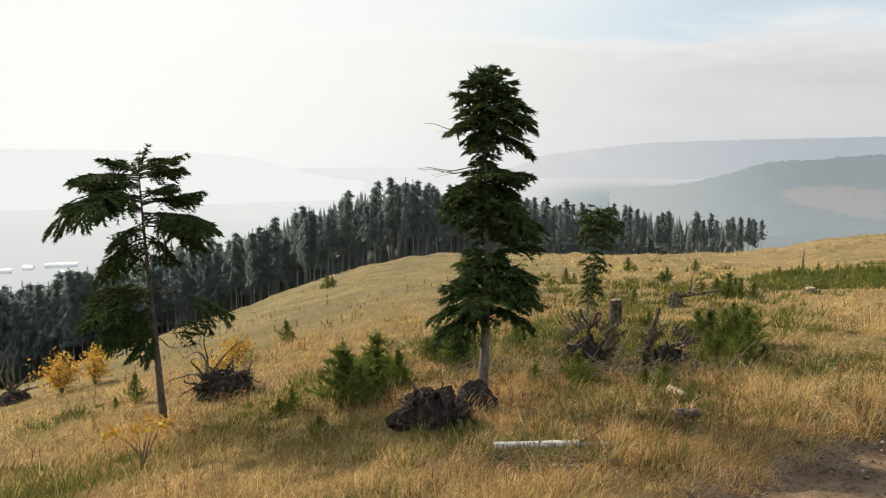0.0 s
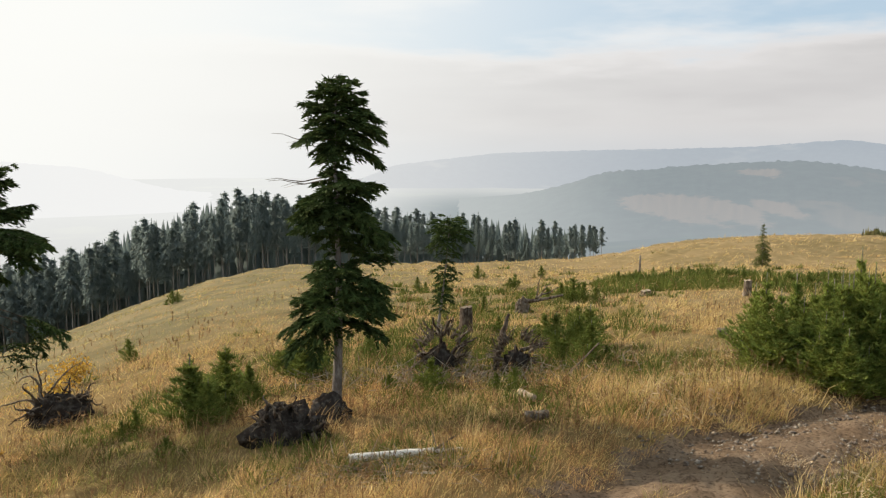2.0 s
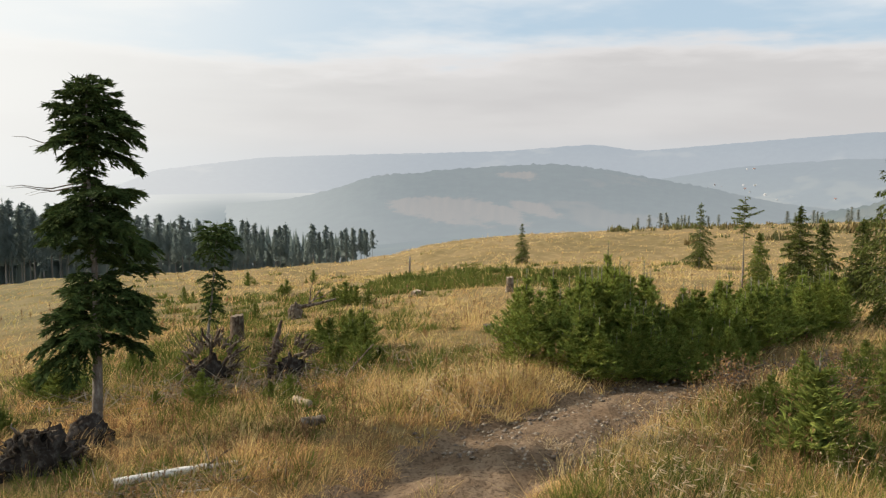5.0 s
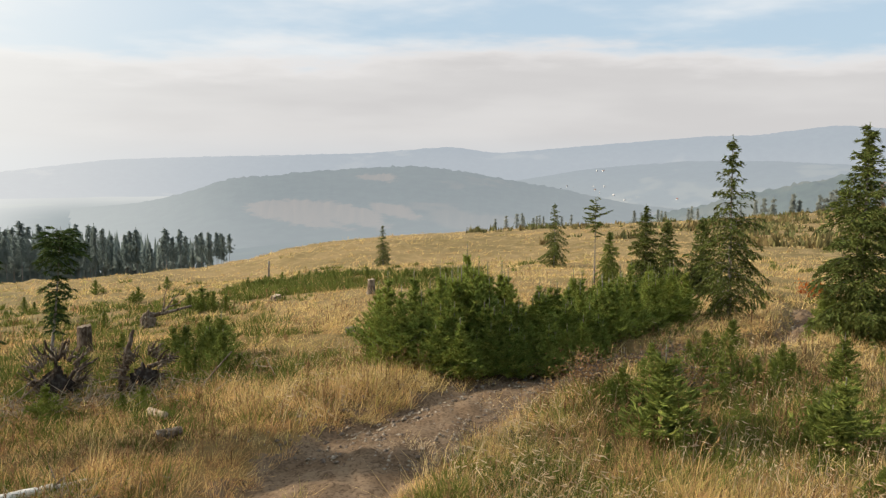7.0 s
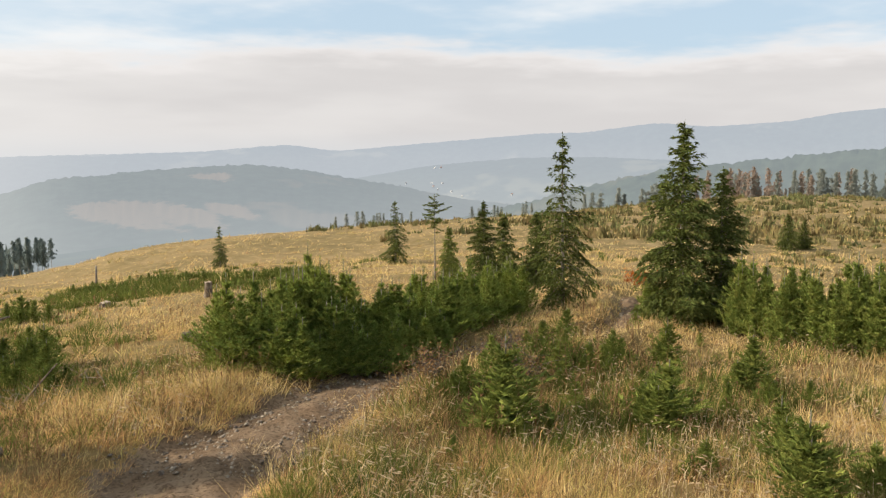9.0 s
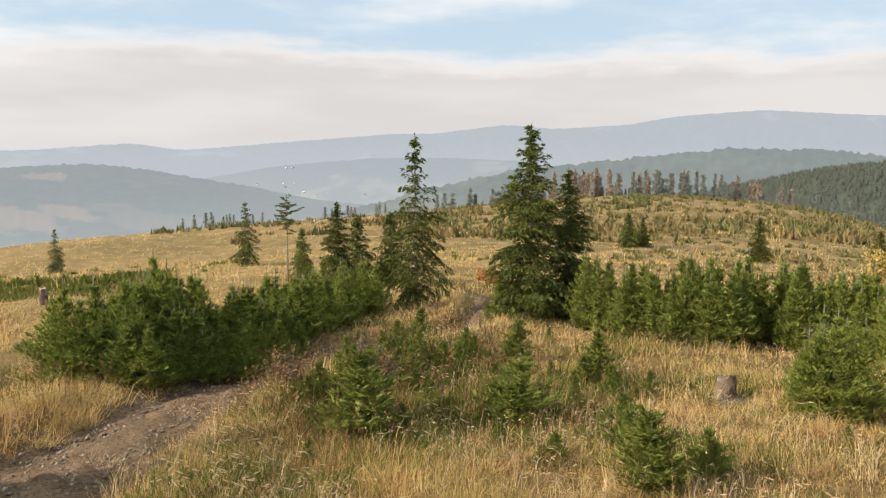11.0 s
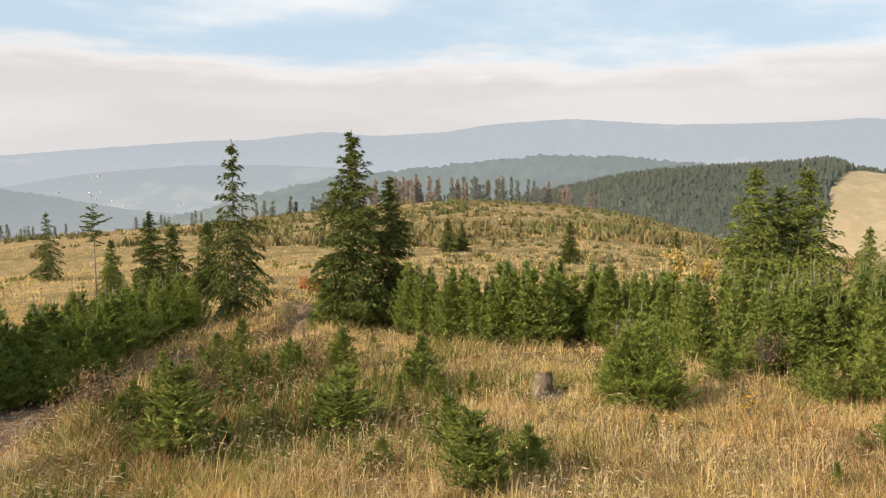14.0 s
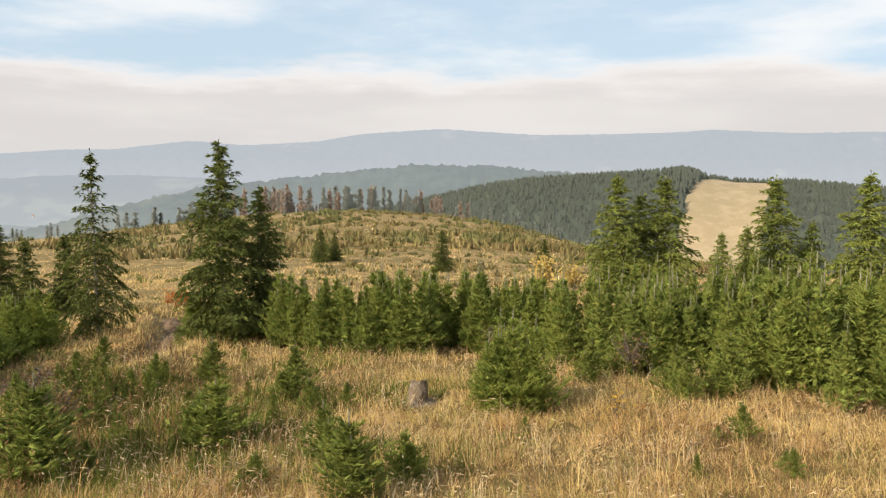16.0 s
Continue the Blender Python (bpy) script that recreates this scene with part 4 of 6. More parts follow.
for z0, z1, x0, x1 in ((3.1, 2.80, 0.75, 1.60), (2.98, 2.55, 0.85, 1.25), (2.15, 2.15, 0.35, 1.05), (2.0, 1.95, 0.40, 0.85)):
    # long bare limbs, needled only at their ends
    joint = np.array([x0 - 0.15, r.uniform(-0.15, 0.15), z1 + 0.05])
    end = np.array([x1 - 0.1, r.uniform(-0.25, 0.25), z1 - 0.45 if z0 > 2.5 else z1 + 0.02])
    wood = Geo()
    limb(wood, (*ragged_drift(z0), z0), joint, 0.06, 0.022)
    limb(wood, joint, end, 0.06, 0.012)
    b = part("bough", wood, M_FIR_BARK, ragged)
    part("needles", Geo().shards(*[np.concatenate(q) for q in zip(bough(r, joint, end, 0.06, 0.11, 0.036, 0.06, 0.06, 0.42, 0.35), bough(r, joint + (end - joint) * 0.4, end - [0.1, 0.2, 0.15], 0.06, 0.11, 0.036, 0.06, 0.06, 0.42, 0.35))]), M_FIR, b)
ragged.matrix_basis = place(-6.1, 18.2, 18.5)
for z, L, az, curve in ((2.95, 1.0, 0.3, -0.75), (3.9, 0.55, 2.9, -0.05), (3.4, 0.6, 3.3, 0.0), (1.9, 0.5, 0.2, -0.7), (3.65, 0.5, 3.5, -0.1)):
    dead_branch(ragged, ragged_drift(z)[0], z, L, az, curve)


def slim_drift(z):
    return 0.16 * z - 0.012 * z * z, 0.0


r = np.random.RandomState(44)
rows = []
for k in range(52):
    z = 0.85 + 2.85 * (k + r.rand()) / 52
    az = k * 2.4 + r.uniform(-0.4, 0.4)
    wide = float(np.interp(z, [0.85, 1.2, 1.5, 1.75, 1.95, 2.15, 2.35, 2.75, 3.0, 3.3, 3.55, 3.7], [0.2, 0.3, 0.36, 0.2, 0.48, 0.3, 0.15, 0.75, 0.85, 0.7, 0.55, 0.3])) * r.uniform(0.55, 1.1)
    sink = float(np.interp(z, [0.8, 2.6, 2.8, 3.3, 3.7], [0.3, 0.2, 0.35, 0.0, -0.6]))
    rows.append((z + sink * wide, (slim_drift(z)[0] + wide * math.cos(az), wide * math.sin(az), z), 0.08))
slim = fir(r, "slim_fir", "slim bent young fir with a tufted top", 3.7, 0.055, M_BARK, slim_drift, rows, twig=0.13, wide=0.05, sprig=0.07, step=0.07, fan=0.6, hang=0.35)
slim.matrix_basis = place(4.0, 24.2)

# spruces on the clearing: place, height, kind
for x, y, h, k, lean in ((28.9, 49.4, 2.85, 0, 0), (33.8, 37.9, 3.9, 0, 0), (26.3, 24.0, 3.7, 2, 0), (28.2, 24.6, 3.0, 3, 1), (28.4, 22.9, 3.2, 3, 0), (23.8, 18.0, 6.1, 0, 1), (23.1, 13.1, 6.2, 2, 0),
                         (24.6, 12.6, 4.8, 2, -1), (40.2, 2.6, 6.0, 1, 0), (41.5, 0.4, 6.2, 1, 1), (41.2, 1.6, 5.2, 1, 0), (44.0, -4.6, 6.4, 1, 0), (43.0, -8.5, 6.6, 1, 0), (45, -6.4, 4.2, 1, 0),
                         (40, -2.0, 3.6, 1, 0), (42, -3.2, 3.9, 1, 0), (60.9, 26.1, 2.7, 3, 0), (62.5, 25.6, 2.2, 3, 0), (54, 14.6, 2.8, 3, 0), (58, 8.5, 2.4, 3, 0), (50, 3.6, 2.6, 1, 0), (27.7, 27.4, 2.5, 1, 0)):
    plant(SPRUCE, k, place(x, y, r.uniform(0, 360), h / 6.0 * r.uniform(0.98, 1.02) * (1.15 if x > 38 and h > 5 else 1.0), h / 6.25, lean=lean))

thin = tree("thin_pine", "thin half-dead spruce with a bare trunk and a thin top", "spruce", r, M_NEEDLE, tall=3.9, outline=profile([0, 0.3, 0.5, 0.8, 1], (0.35, 0.5, 0.75, 0.6, 0.15)), clear=0.60, gap=0.19, count=4, rise=(0.0, 0.5), arch=0.05,
            jitter=(0.4, 1.2), trunk=0.045, limbs=0.2, leader=0.15, twig=0.12, wide=0.035, fan=0.25, step=0.12, hang=0.2)
thin.matrix_basis = place(27.2, 27.8)

# young spruces in thickets: centre, half extents, turn, number, height from, to
def thicket(cx, cy, rx, ry, turn, count, low, high, kinds, unit, broad=1.0):
    c, s = math.cos(radians(turn)), math.sin(radians(turn))
    for _ in range(count):
        q, w = r.uniform(0, 2 * math.pi), math.sqrt(r.uniform(0, 1))
        ux, uy = rx * w * math.cos(q), ry * w * math.sin(q)
        x, y = cx + ux * c - uy * s, cy + ux * s + uy * c
        if track_distance(x, y)[0] < 0.80:
            continue
        h = r.uniform(low, high) / unit
        plant(kinds, r.randint(4), place(x, y, r.uniform(0, 360), h * broad * r.uniform(0.95, 1.2), h))


thicket(11.4, 16.7, 1.7, 1.3, 0, 32, 1.35, 2.15, BUSHY, 2.2, 1.05)
thicket(12.1, 15.4, 2.1, 0.45, 5, 20, 0.95, 1.5, BUSHY, 2.2, 1.15)
thicket(14.5, 15.75, 1.9, 0.75, 10, 24, 1.0, 1.65, BUSHY, 2.2, 1.15)
thicket(13.4, 15.1, 1.9, 0.35, 3, 18, 0.7, 1.2, BUSHY, 2.2, 1.25)
plant(BUSHY, 0, place(11.9, 16.4, 40, 0.85, 1.10))
# low boughs that hang over the track's far edge
for i, (x, y, h) in enumerate(((12.3, 14.75, 0.40), (12.9, 14.6, 0.50), (13.5, 14.65, 0.48), (14.1, 14.75, 0.52), (14.8, 14.8, 0.42))):
    plant(BUSHY, i, place(x, y, 67 * i, h * 1.25, h))
thicket(19.4, 18.2, 3.4, 1.3, 20, 32, 1.1, 1.8, BUSHY, 2.2, 1.1)
thicket(23.6, 13.3, 1.8, 0.9, -40, 9, 1.0, 1.6, YOUNG, 2.2)
thicket(23.5, 7.3, 1.7, 4.0, 14, 84, 1.45, 2.2, YOUNG, 2.2)
thicket(24.0, 0.8, 2.4, 3.4, 8, 74, 1.45, 2.25, YOUNG, 2.2)
thicket(22.0, -4.4, 3.8, 3.4, 30, 84, 1.5, 2.6, YOUNG, 2.2)
thicket(31, -4.0, 4.5, 7.0, 10, 14, 1.8, 2.9, YOUNG, 2.2)
thicket(16.6, 3.3, 0.75, 0.85, 0, 11, 1.15, 1.85, BUSHY, 2.2)

# ---- single spruce saplings: place and height ----
def saplings(rows):
    for i, (x, y, h) in enumerate(rows):
        h *= 1.02
        plant(SAPLING, i, place(x, y, 37 * i % 360, h * r.uniform(1.0, 1.3) * (1.2 if h > 0.9 else 1.0), h))
        for k in range(2 if h > 0.8 else 1 if h > 0.45 else 0):
            q = h * r.uniform(0.35, 0.8)
            plant(SAPLING, i + k, place(x + r.uniform(-0.5, 0.5), y + r.uniform(-0.3, 0.5), r.uniform(0, 360), q * r.uniform(1.2, 1.5), q))


r = np.random.RandomState(61)
# by the firs
saplings([(-2.0, 16.7, 1.21), (-1.4, 17.5, 1.15), (-0.9, 16.8, 0.88), (-1.6, 16.0, 0.84), (-2.1, 14.1, 0.47), (-3.1, 17.1, 0.46), (-7.8, 21.2, 0.74), (-5.2, 28.0, 0.71), (-6.9, 50.7, 0.80), (-0.1, 20.1, 0.79), (1.9, 22.2, 0.58), (0.3, 19.4, 0.89), (1.9, 17.4, 0.46), (2.8, 17.5, 0.70), (4.5, 22.5, 0.60), (4.1, 17.1, 0.46), (4.5, 17.1, 0.58), (7.0, 23.3, 0.80), (7.3, 21.2, 0.88), (7.1, 19.7, 0.96), (6.4, 20.4, 0.70), (11.5, 34.3, 0.95), (11.6, 33.2, 0.81), (10.8, 33.7, 0.81), (7.2, 32.2, 0.65), (6.3, 35.9, 0.95), (5.9, 41.1, 0.68), (6.2, 25.6, 0.52), (10.9, 50.4, 0.84), (11.2, 42.7, 0.75), (15.3, 51.8, 0.78)])
# on the brow
saplings([(x, y, h * (0.55 if y > 30 else 1.0)) for x, y, h in ((20.2, 48.5, 0.76), (20.5, 46.7, 0.83), (19.9, 43.1, 0.87), (20.7, 42.6, 0.81), (20.5, 40.2, 0.89), (21.3, 39.7, 0.83), (21.3, 38.0, 0.85), (22.3, 37.5, 0.86), (22.7, 36.5, 0.90), (23.0, 35.3, 0.97), (23.6, 34.3, 0.98), (6.9, 21.9, 0.90), (8.0, 22.3, 1.09), (8.8, 25.7, 0.71), (17.6, 44.7, 0.69))])
# below the track
saplings([(10.4, 9.0, 1.48), (12.6, 7.3, 1.09), (16.1, 7.5, 1.02), (10.7, 5.6, 0.51), (17.3, 10.1, 0.99), (16.5, 10.8, 0.64), (14.9, 11.2, 0.73), (15.0, 11.9, 0.63), (15.3, 10.5, 0.61), (12.2, 8.9, 0.59), (12.3, 11.0, 0.75), (21.0, 13.3, 0.49), (11.0, 10.5, 0.60), (15.4, 8.2, 0.46), (18.7, 14.0, 0.92)])
# seedlings between them
saplings([(r.normal(14.0, 2.3), r.normal(9.4, 1.6), r.uniform(0.3, 0.7)) for _ in range(34)])
# on the near slope
saplings([(10.7, 4.2, 1.13), (11.6, 3.7, 0.72), (13.9, 6.9, 0.61), (11.0, 5.8, 0.37), (16.6, 2.4, 0.39), (15.4, -1.2, 0.66), (12.9, -0.4, 0.38), (21.1, 1.1, 0.97), (20.0, 1.8, 0.92), (18.8, -0.1, 0.99), (19.1, -1.2, 1.25), (22.1, 2.4, 1.02), (12.4, 5.3, 0.88), (12.7, 7.8, 0.68), (14.9, 2.5, 0.30), (13.5, -1.8, 0.45)])


# ---- the forest edge beyond the brow ----
EDGE_AZ = [-32, -27, -20, -14, -10.6, -6.9, -3.5, -0.9, 6.2, 12.8, 16, 20.4]
EDGE_TOP = [-9.2, -8.8, -7.4, -6.2, -5.0, -3.7, -2.7, -3.0, -3.95, -4.45, -4.75, -5.2]
EDGE_DIST = [250, 240, 215, 190, 180, 170, 165, 165, 180, 200, 210, 225]


def wood_row(kinds, azimuths, dists, tops, a0, a1, count, back, low, high, unit, ragged_tops, loose=0.4, broad=1.0):
    """Trees one by one along a wood's edge, as tall as their tops stand in the sky."""
    for i in range(count):
        a = a0 + (a1 - a0) * (i + r.uniform(-loose, loose)) / (count - 1)
        d = np.interp(a, azimuths, dists) + back + r.uniform(-4, 4)
        x, y = d * math.sin(radians(a)), d * math.cos(radians(a))
        z = land_at(x, y)
        h = d * math.tan(radians(np.interp(a, azimuths, tops))) - z - ragged_tops * r.uniform(0, 1) ** 1.5
        h = min(max(h, low), high) / unit
        plant(kinds, r.randint(len(kinds)), Matrix.LocRotScale((x, y, z - 0.1), Euler((0, 0, r.uniform(0, 6.28))), (h * broad * r.uniform(0.85, 1.1), h * broad * r.uniform(0.85, 1.1), h)))


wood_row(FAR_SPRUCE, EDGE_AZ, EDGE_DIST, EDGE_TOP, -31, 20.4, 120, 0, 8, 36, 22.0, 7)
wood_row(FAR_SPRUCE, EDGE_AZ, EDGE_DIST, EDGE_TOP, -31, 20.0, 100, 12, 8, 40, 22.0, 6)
spots, tall, lows = [], [], []
for row in range(6):
    for i in range(110):
        a = -31 + 50.5 * (i + r.uniform(-0.4, 0.4)) / 110
        d = np.interp(a, EDGE_AZ, EDGE_DIST) + 20 + 9 * row + r.uniform(-3, 3)
        x, y = d * math.sin(radians(a)), d * math.cos(radians(a))
        z = land_at(x, y)
        spots.append((x, y, z))
        lows.append(0.45 if row < 3 else 0.0)
        tall.append(min(44, max(8, d * math.tan(radians(np.interp(a, EDGE_AZ, EDGE_TOP) - 0.25)) - z - r.uniform(0, 4))))
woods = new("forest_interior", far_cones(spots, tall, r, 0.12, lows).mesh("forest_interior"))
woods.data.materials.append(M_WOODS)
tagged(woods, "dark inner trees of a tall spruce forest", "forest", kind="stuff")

# trees behind the far meadow and behind the felled dome
wood_row(FAR_SMALL[:2], [38, 40, 42, 46, 48, 51, 54], [192, 192, 194, 198, 200, 205, 210], [-4.0, -3.5, -3.7, -3.8, -3.4, -3.5, -3.3], 38.3, 42.5, 12, 0, 3, 20, 11.0, 6, 2.5, 1.1)
wood_row(FAR_SMALL[:2], [38, 40, 42, 46, 48, 51, 54], [192, 192, 194, 198, 200, 205, 210], [-4.0, -3.5, -3.7, -3.7, -3.2, -3.3, -3.2], 45.6, 53.5, 14, 0, 3, 20, 11.0, 6, 2.5, 1.1)
wood_row(FAR_SMALL[:2], [53, 56, 59, 62], [290, 300, 305, 310], [-3.0, -2.5, -2.0, -1.8], 54, 61, 34, 0, 3, 22, 11.0, 6, 2.5, 0.85)
BACK = [61, 63.3, 66, 70, 73, 75, 78.4, 80.6, 84, 87]
BACK_TOP = [-1.6, -1.1, -1.3, -1.1, -1.5, -1.9, -2.6, -3.1, -4.3, -5.2]
for k, a0, a1, count in ((2, 61.5, 66.5, 20), (0, 66.5, 72.5, 20), (1, 63, 74, 24), (2, 72.5, 77, 18), (0, 77, 87, 24), (2, 64, 70, 14), (1, 74, 86, 22), (0, 61, 66, 8)):
    wood_row([FAR_SMALL[k]], BACK, [305] * 10, BACK_TOP, a0, a1, count, r.uniform(-16, 16), 2.5, 20, 11.0, 7, 3.0, 0.68)

# ---- stumps, logs and torn-out roots ----
def ring(rng, z, radius, sides, rough):
    q = np.linspace(0, 2 * np.pi, sides, endpoint=False)
    rr = radius * (1 + rough * rng.uniform(-1, 1, sides))
    return np.stack([rr * np.cos(q), rr * np.sin(q), np.full(sides, z)], -1)


def stump(rng, x, y, radius, tall, label, flare=1.35, slope=0.15, turn=0.0, jag=0.04, face=None, bark=None):
    ob = thing("tree_stump", label, "stump", x, y)
    ob.rotation_euler = (0, 0, radians(turn))
    sides = 16
    buttress = 1 + 0.22 * np.abs(np.sin(np.linspace(0, 2 * np.pi, sides, endpoint=False) * 2.5 + rng.rand() * 3))
    v = []
    for z, k, b in ((-0.15, flare * 1.1, 1), (0.03, flare, 1), (0.12, 1.15, 0.6), (0.3, 1.03, 0.25), (0.7, 1.0, 0.1), (1.0, 0.97, 0.05)):
        q = ring(rng, z * tall if z > 0 else z, radius * k, sides, 0.05)
        q[:, :2] *= (1 + (buttress - 1) * b)[:, None]
        v.append(q)
    v[-1][:, 2] += slope * v[-1][:, 0] + rng.uniform(-0.5 * jag, jag, sides)
    n_ = len(v)
    i, j = np.meshgrid(np.arange(n_ - 1), np.arange(sides), indexing="ij")
    a, b = i * sides + j, i * sides + (j + 1) % sides
    part("bark", Geo().add(np.concatenate(v), np.stack([a, b, b + sides, a + sides], -1).reshape(-1, 4)), bark or M_DEADWOOD, ob)
    top = v[-1] * [0.96, 0.96, 1] + [0, 0, 0.004]
    k = np.arange(sides)
    part("cut_face", Geo().add(np.concatenate([top, [[0, 0, top[:, 2].mean() + 0.01]]]), np.stack([k, (k + 1) % sides, np.full(sides, sides)], -1)), face or M_CUT, ob, "weathered grey saw cut")
    return ob


r = np.random.RandomState(71)
stump(r, 5.3, 26.2, 0.20, 0.78, "tall dark sawn stump among saplings", 1.2, bark=M_ROOT, face=M_DEADWOOD)
stump(r, 17.4, 30.7, 0.15, 0.58, "pale sawn stump in straw grass", 1.15)
stump(r, 16.6, 5.0, 0.20, 0.36, "pale weathered stump with splayed roots", 1.9, 0.3, 200, 0.13, M_DEADWOOD)
stump(r, 14.4, 33.5, 0.22, 0.22, "low rotten stump in dry grass", 1.3)


def log(rng, name, label, x0, y0, x1, y1, thick, material, lift=0.0, rise=0.0, sides=12):
    """A felled piece lying from one plan place to another."""
    ob = thing(name, label, "log", x0, y0)
    L = math.hypot(x1 - x0, y1 - y0)
    u = np.linspace(0, 1, 8)
    z = np.array([land_at(x0 + (x1 - x0) * q, y0 + (y1 - y0) * q) for q in u]) - ob.location.z
    z = np.linspace(z[0], z[-1], 8) + thick * 0.8 + lift + rise * u
    pts = np.stack([(x1 - x0) * u, (y1 - y0) * u, z], -1) + rng.normal(0, thick * 0.06, (8, 3))
    part("bark", Geo().tube(pts, thick * (1 - 0.22 * u), sides, 0.06, rng, cap=False), material, ob)
    for k, (p, s) in enumerate(((pts[0], 1.0), (pts[-1], 0.78))):
        w = (pts[-1] - pts[0]) / L * (0.006 if k else -0.006)
        part("cut_end", Geo().tube([p, p + w], [thick * s * 0.97, thick * s * 0.93], sides), M_CUT, ob, "pale sawn end")
    return ob


log(r, "birch_log", "white birch log lying in the grass", 0.76, 12.6, 2.05, 12.55, 0.068, M_BIRCH, 0.04)
log(r, "birch_branch", "thin broken pale branch lying behind a log", 1.9, 12.66, 2.5, 12.5, 0.035, M_BIRCH, 0.05)
log(r, "dead_stick", "grey dead stick leaning in the grass", 1.85, 12.5, 2.4, 12.7, 0.018, M_DEADWOOD, 0.02, 0.22)
log(r, "broken_log", "pale broken log end among dry grass", 4.45, 16.5, 4.57, 15.85, 0.085, M_CUT, 0.05, 0.0)
log(r, "wood_chunk", "grey weathered chunk of wood in the grass", 3.95, 14.25, 4.35, 14.2, 0.10, M_DEADWOOD, 0.07)
log(r, "pale_log", "short pale log among roots", 2.2, 18.7, 2.6, 18.55, 0.06, M_CUT)
log(r, "dark_log", "dark rotting log beside torn-out roots", 3.6, 19.0, 4.5, 18.9, 0.07, M_DEADWOOD)
log(r, "thin_pole", "thin grey pole lying on the ground", 3.7, 18.5, 4.9, 18.5, 0.03, M_DEADWOOD)
log(r, "leaning_stick", "thin bare stick leaning out of the grass", 5.8, 17.9, 6.7, 18.1, 0.02, M_DEADWOOD, 0.0, 0.75)
log(r, "leaning_stick", "thin bare stick leaning out of the grass", 2.3, 19.2, 3.3, 19.6, 0.02, M_DEADWOOD, 0.0, 0.6)
log(r, "brush_stick", "short pale stick in cut brush", 0.95, 12.2, 1.5, 12.3, 0.02, M_BIRCH)
log(r, "brush_stick", "short grey stick propped under a birch log", 0.70, 12.15, 1.25, 12.45, 0.024, M_DEADWOOD, 0.03, 0.05)
log(r, "brush_stick", "short grey stick propped under a birch log", 0.62, 12.35, 0.95, 12.1, 0.03, M_DEADWOOD, 0.03)
log(r, "brush_stick", "short pale stick in cut brush", 1.55, 12.35, 1.75, 12.0, 0.018, M_BIRCH, 0.02)
log(r, "brush_stick", "short pale stick in cut brush", 1.5, 11.8, 1.9, 11.5, 0.018, M_BIRCH)
log(r, "brush_stick", "short pale stick in cut brush", -0.6, 11.7, -0.2, 11.9, 0.016, M_DEADWOOD, 0.0, 0.1)
log(r, "wood_chunk", "grey weathered chunk of wood in the grass", 11.5, 21.8, 11.75, 21.7, 0.10, M_DEADWOOD, 0.05)

post = thing("wooden_post", "thin dark wooden post standing on the brow", "post", 22.6, 53.7)
part("shaft", Geo().tube([(0, 0, -0.1), (0.01, 0, 0.6), (0.03, 0, 1.2)], [0.07, 0.065, 0.055], 8, 0.08, r), M_BARK, post)


def crooked(rng, start, way, length, thick, bends=0.35, sink=0.0, count=8):
    """A crooked tapering root or branch."""
    p, q = np.array(start, float), np.array(way, float)
    pts = [p]
    for _ in range(count - 1):
        q = q / np.linalg.norm(q) + rng.normal(0, bends, 3) - np.array([0, 0, sink])
        p = p + q / np.linalg.norm(q) * length / count
        pts.append(p)
    return pts, thick * np.linspace(1, 0.15, count) ** 0.8


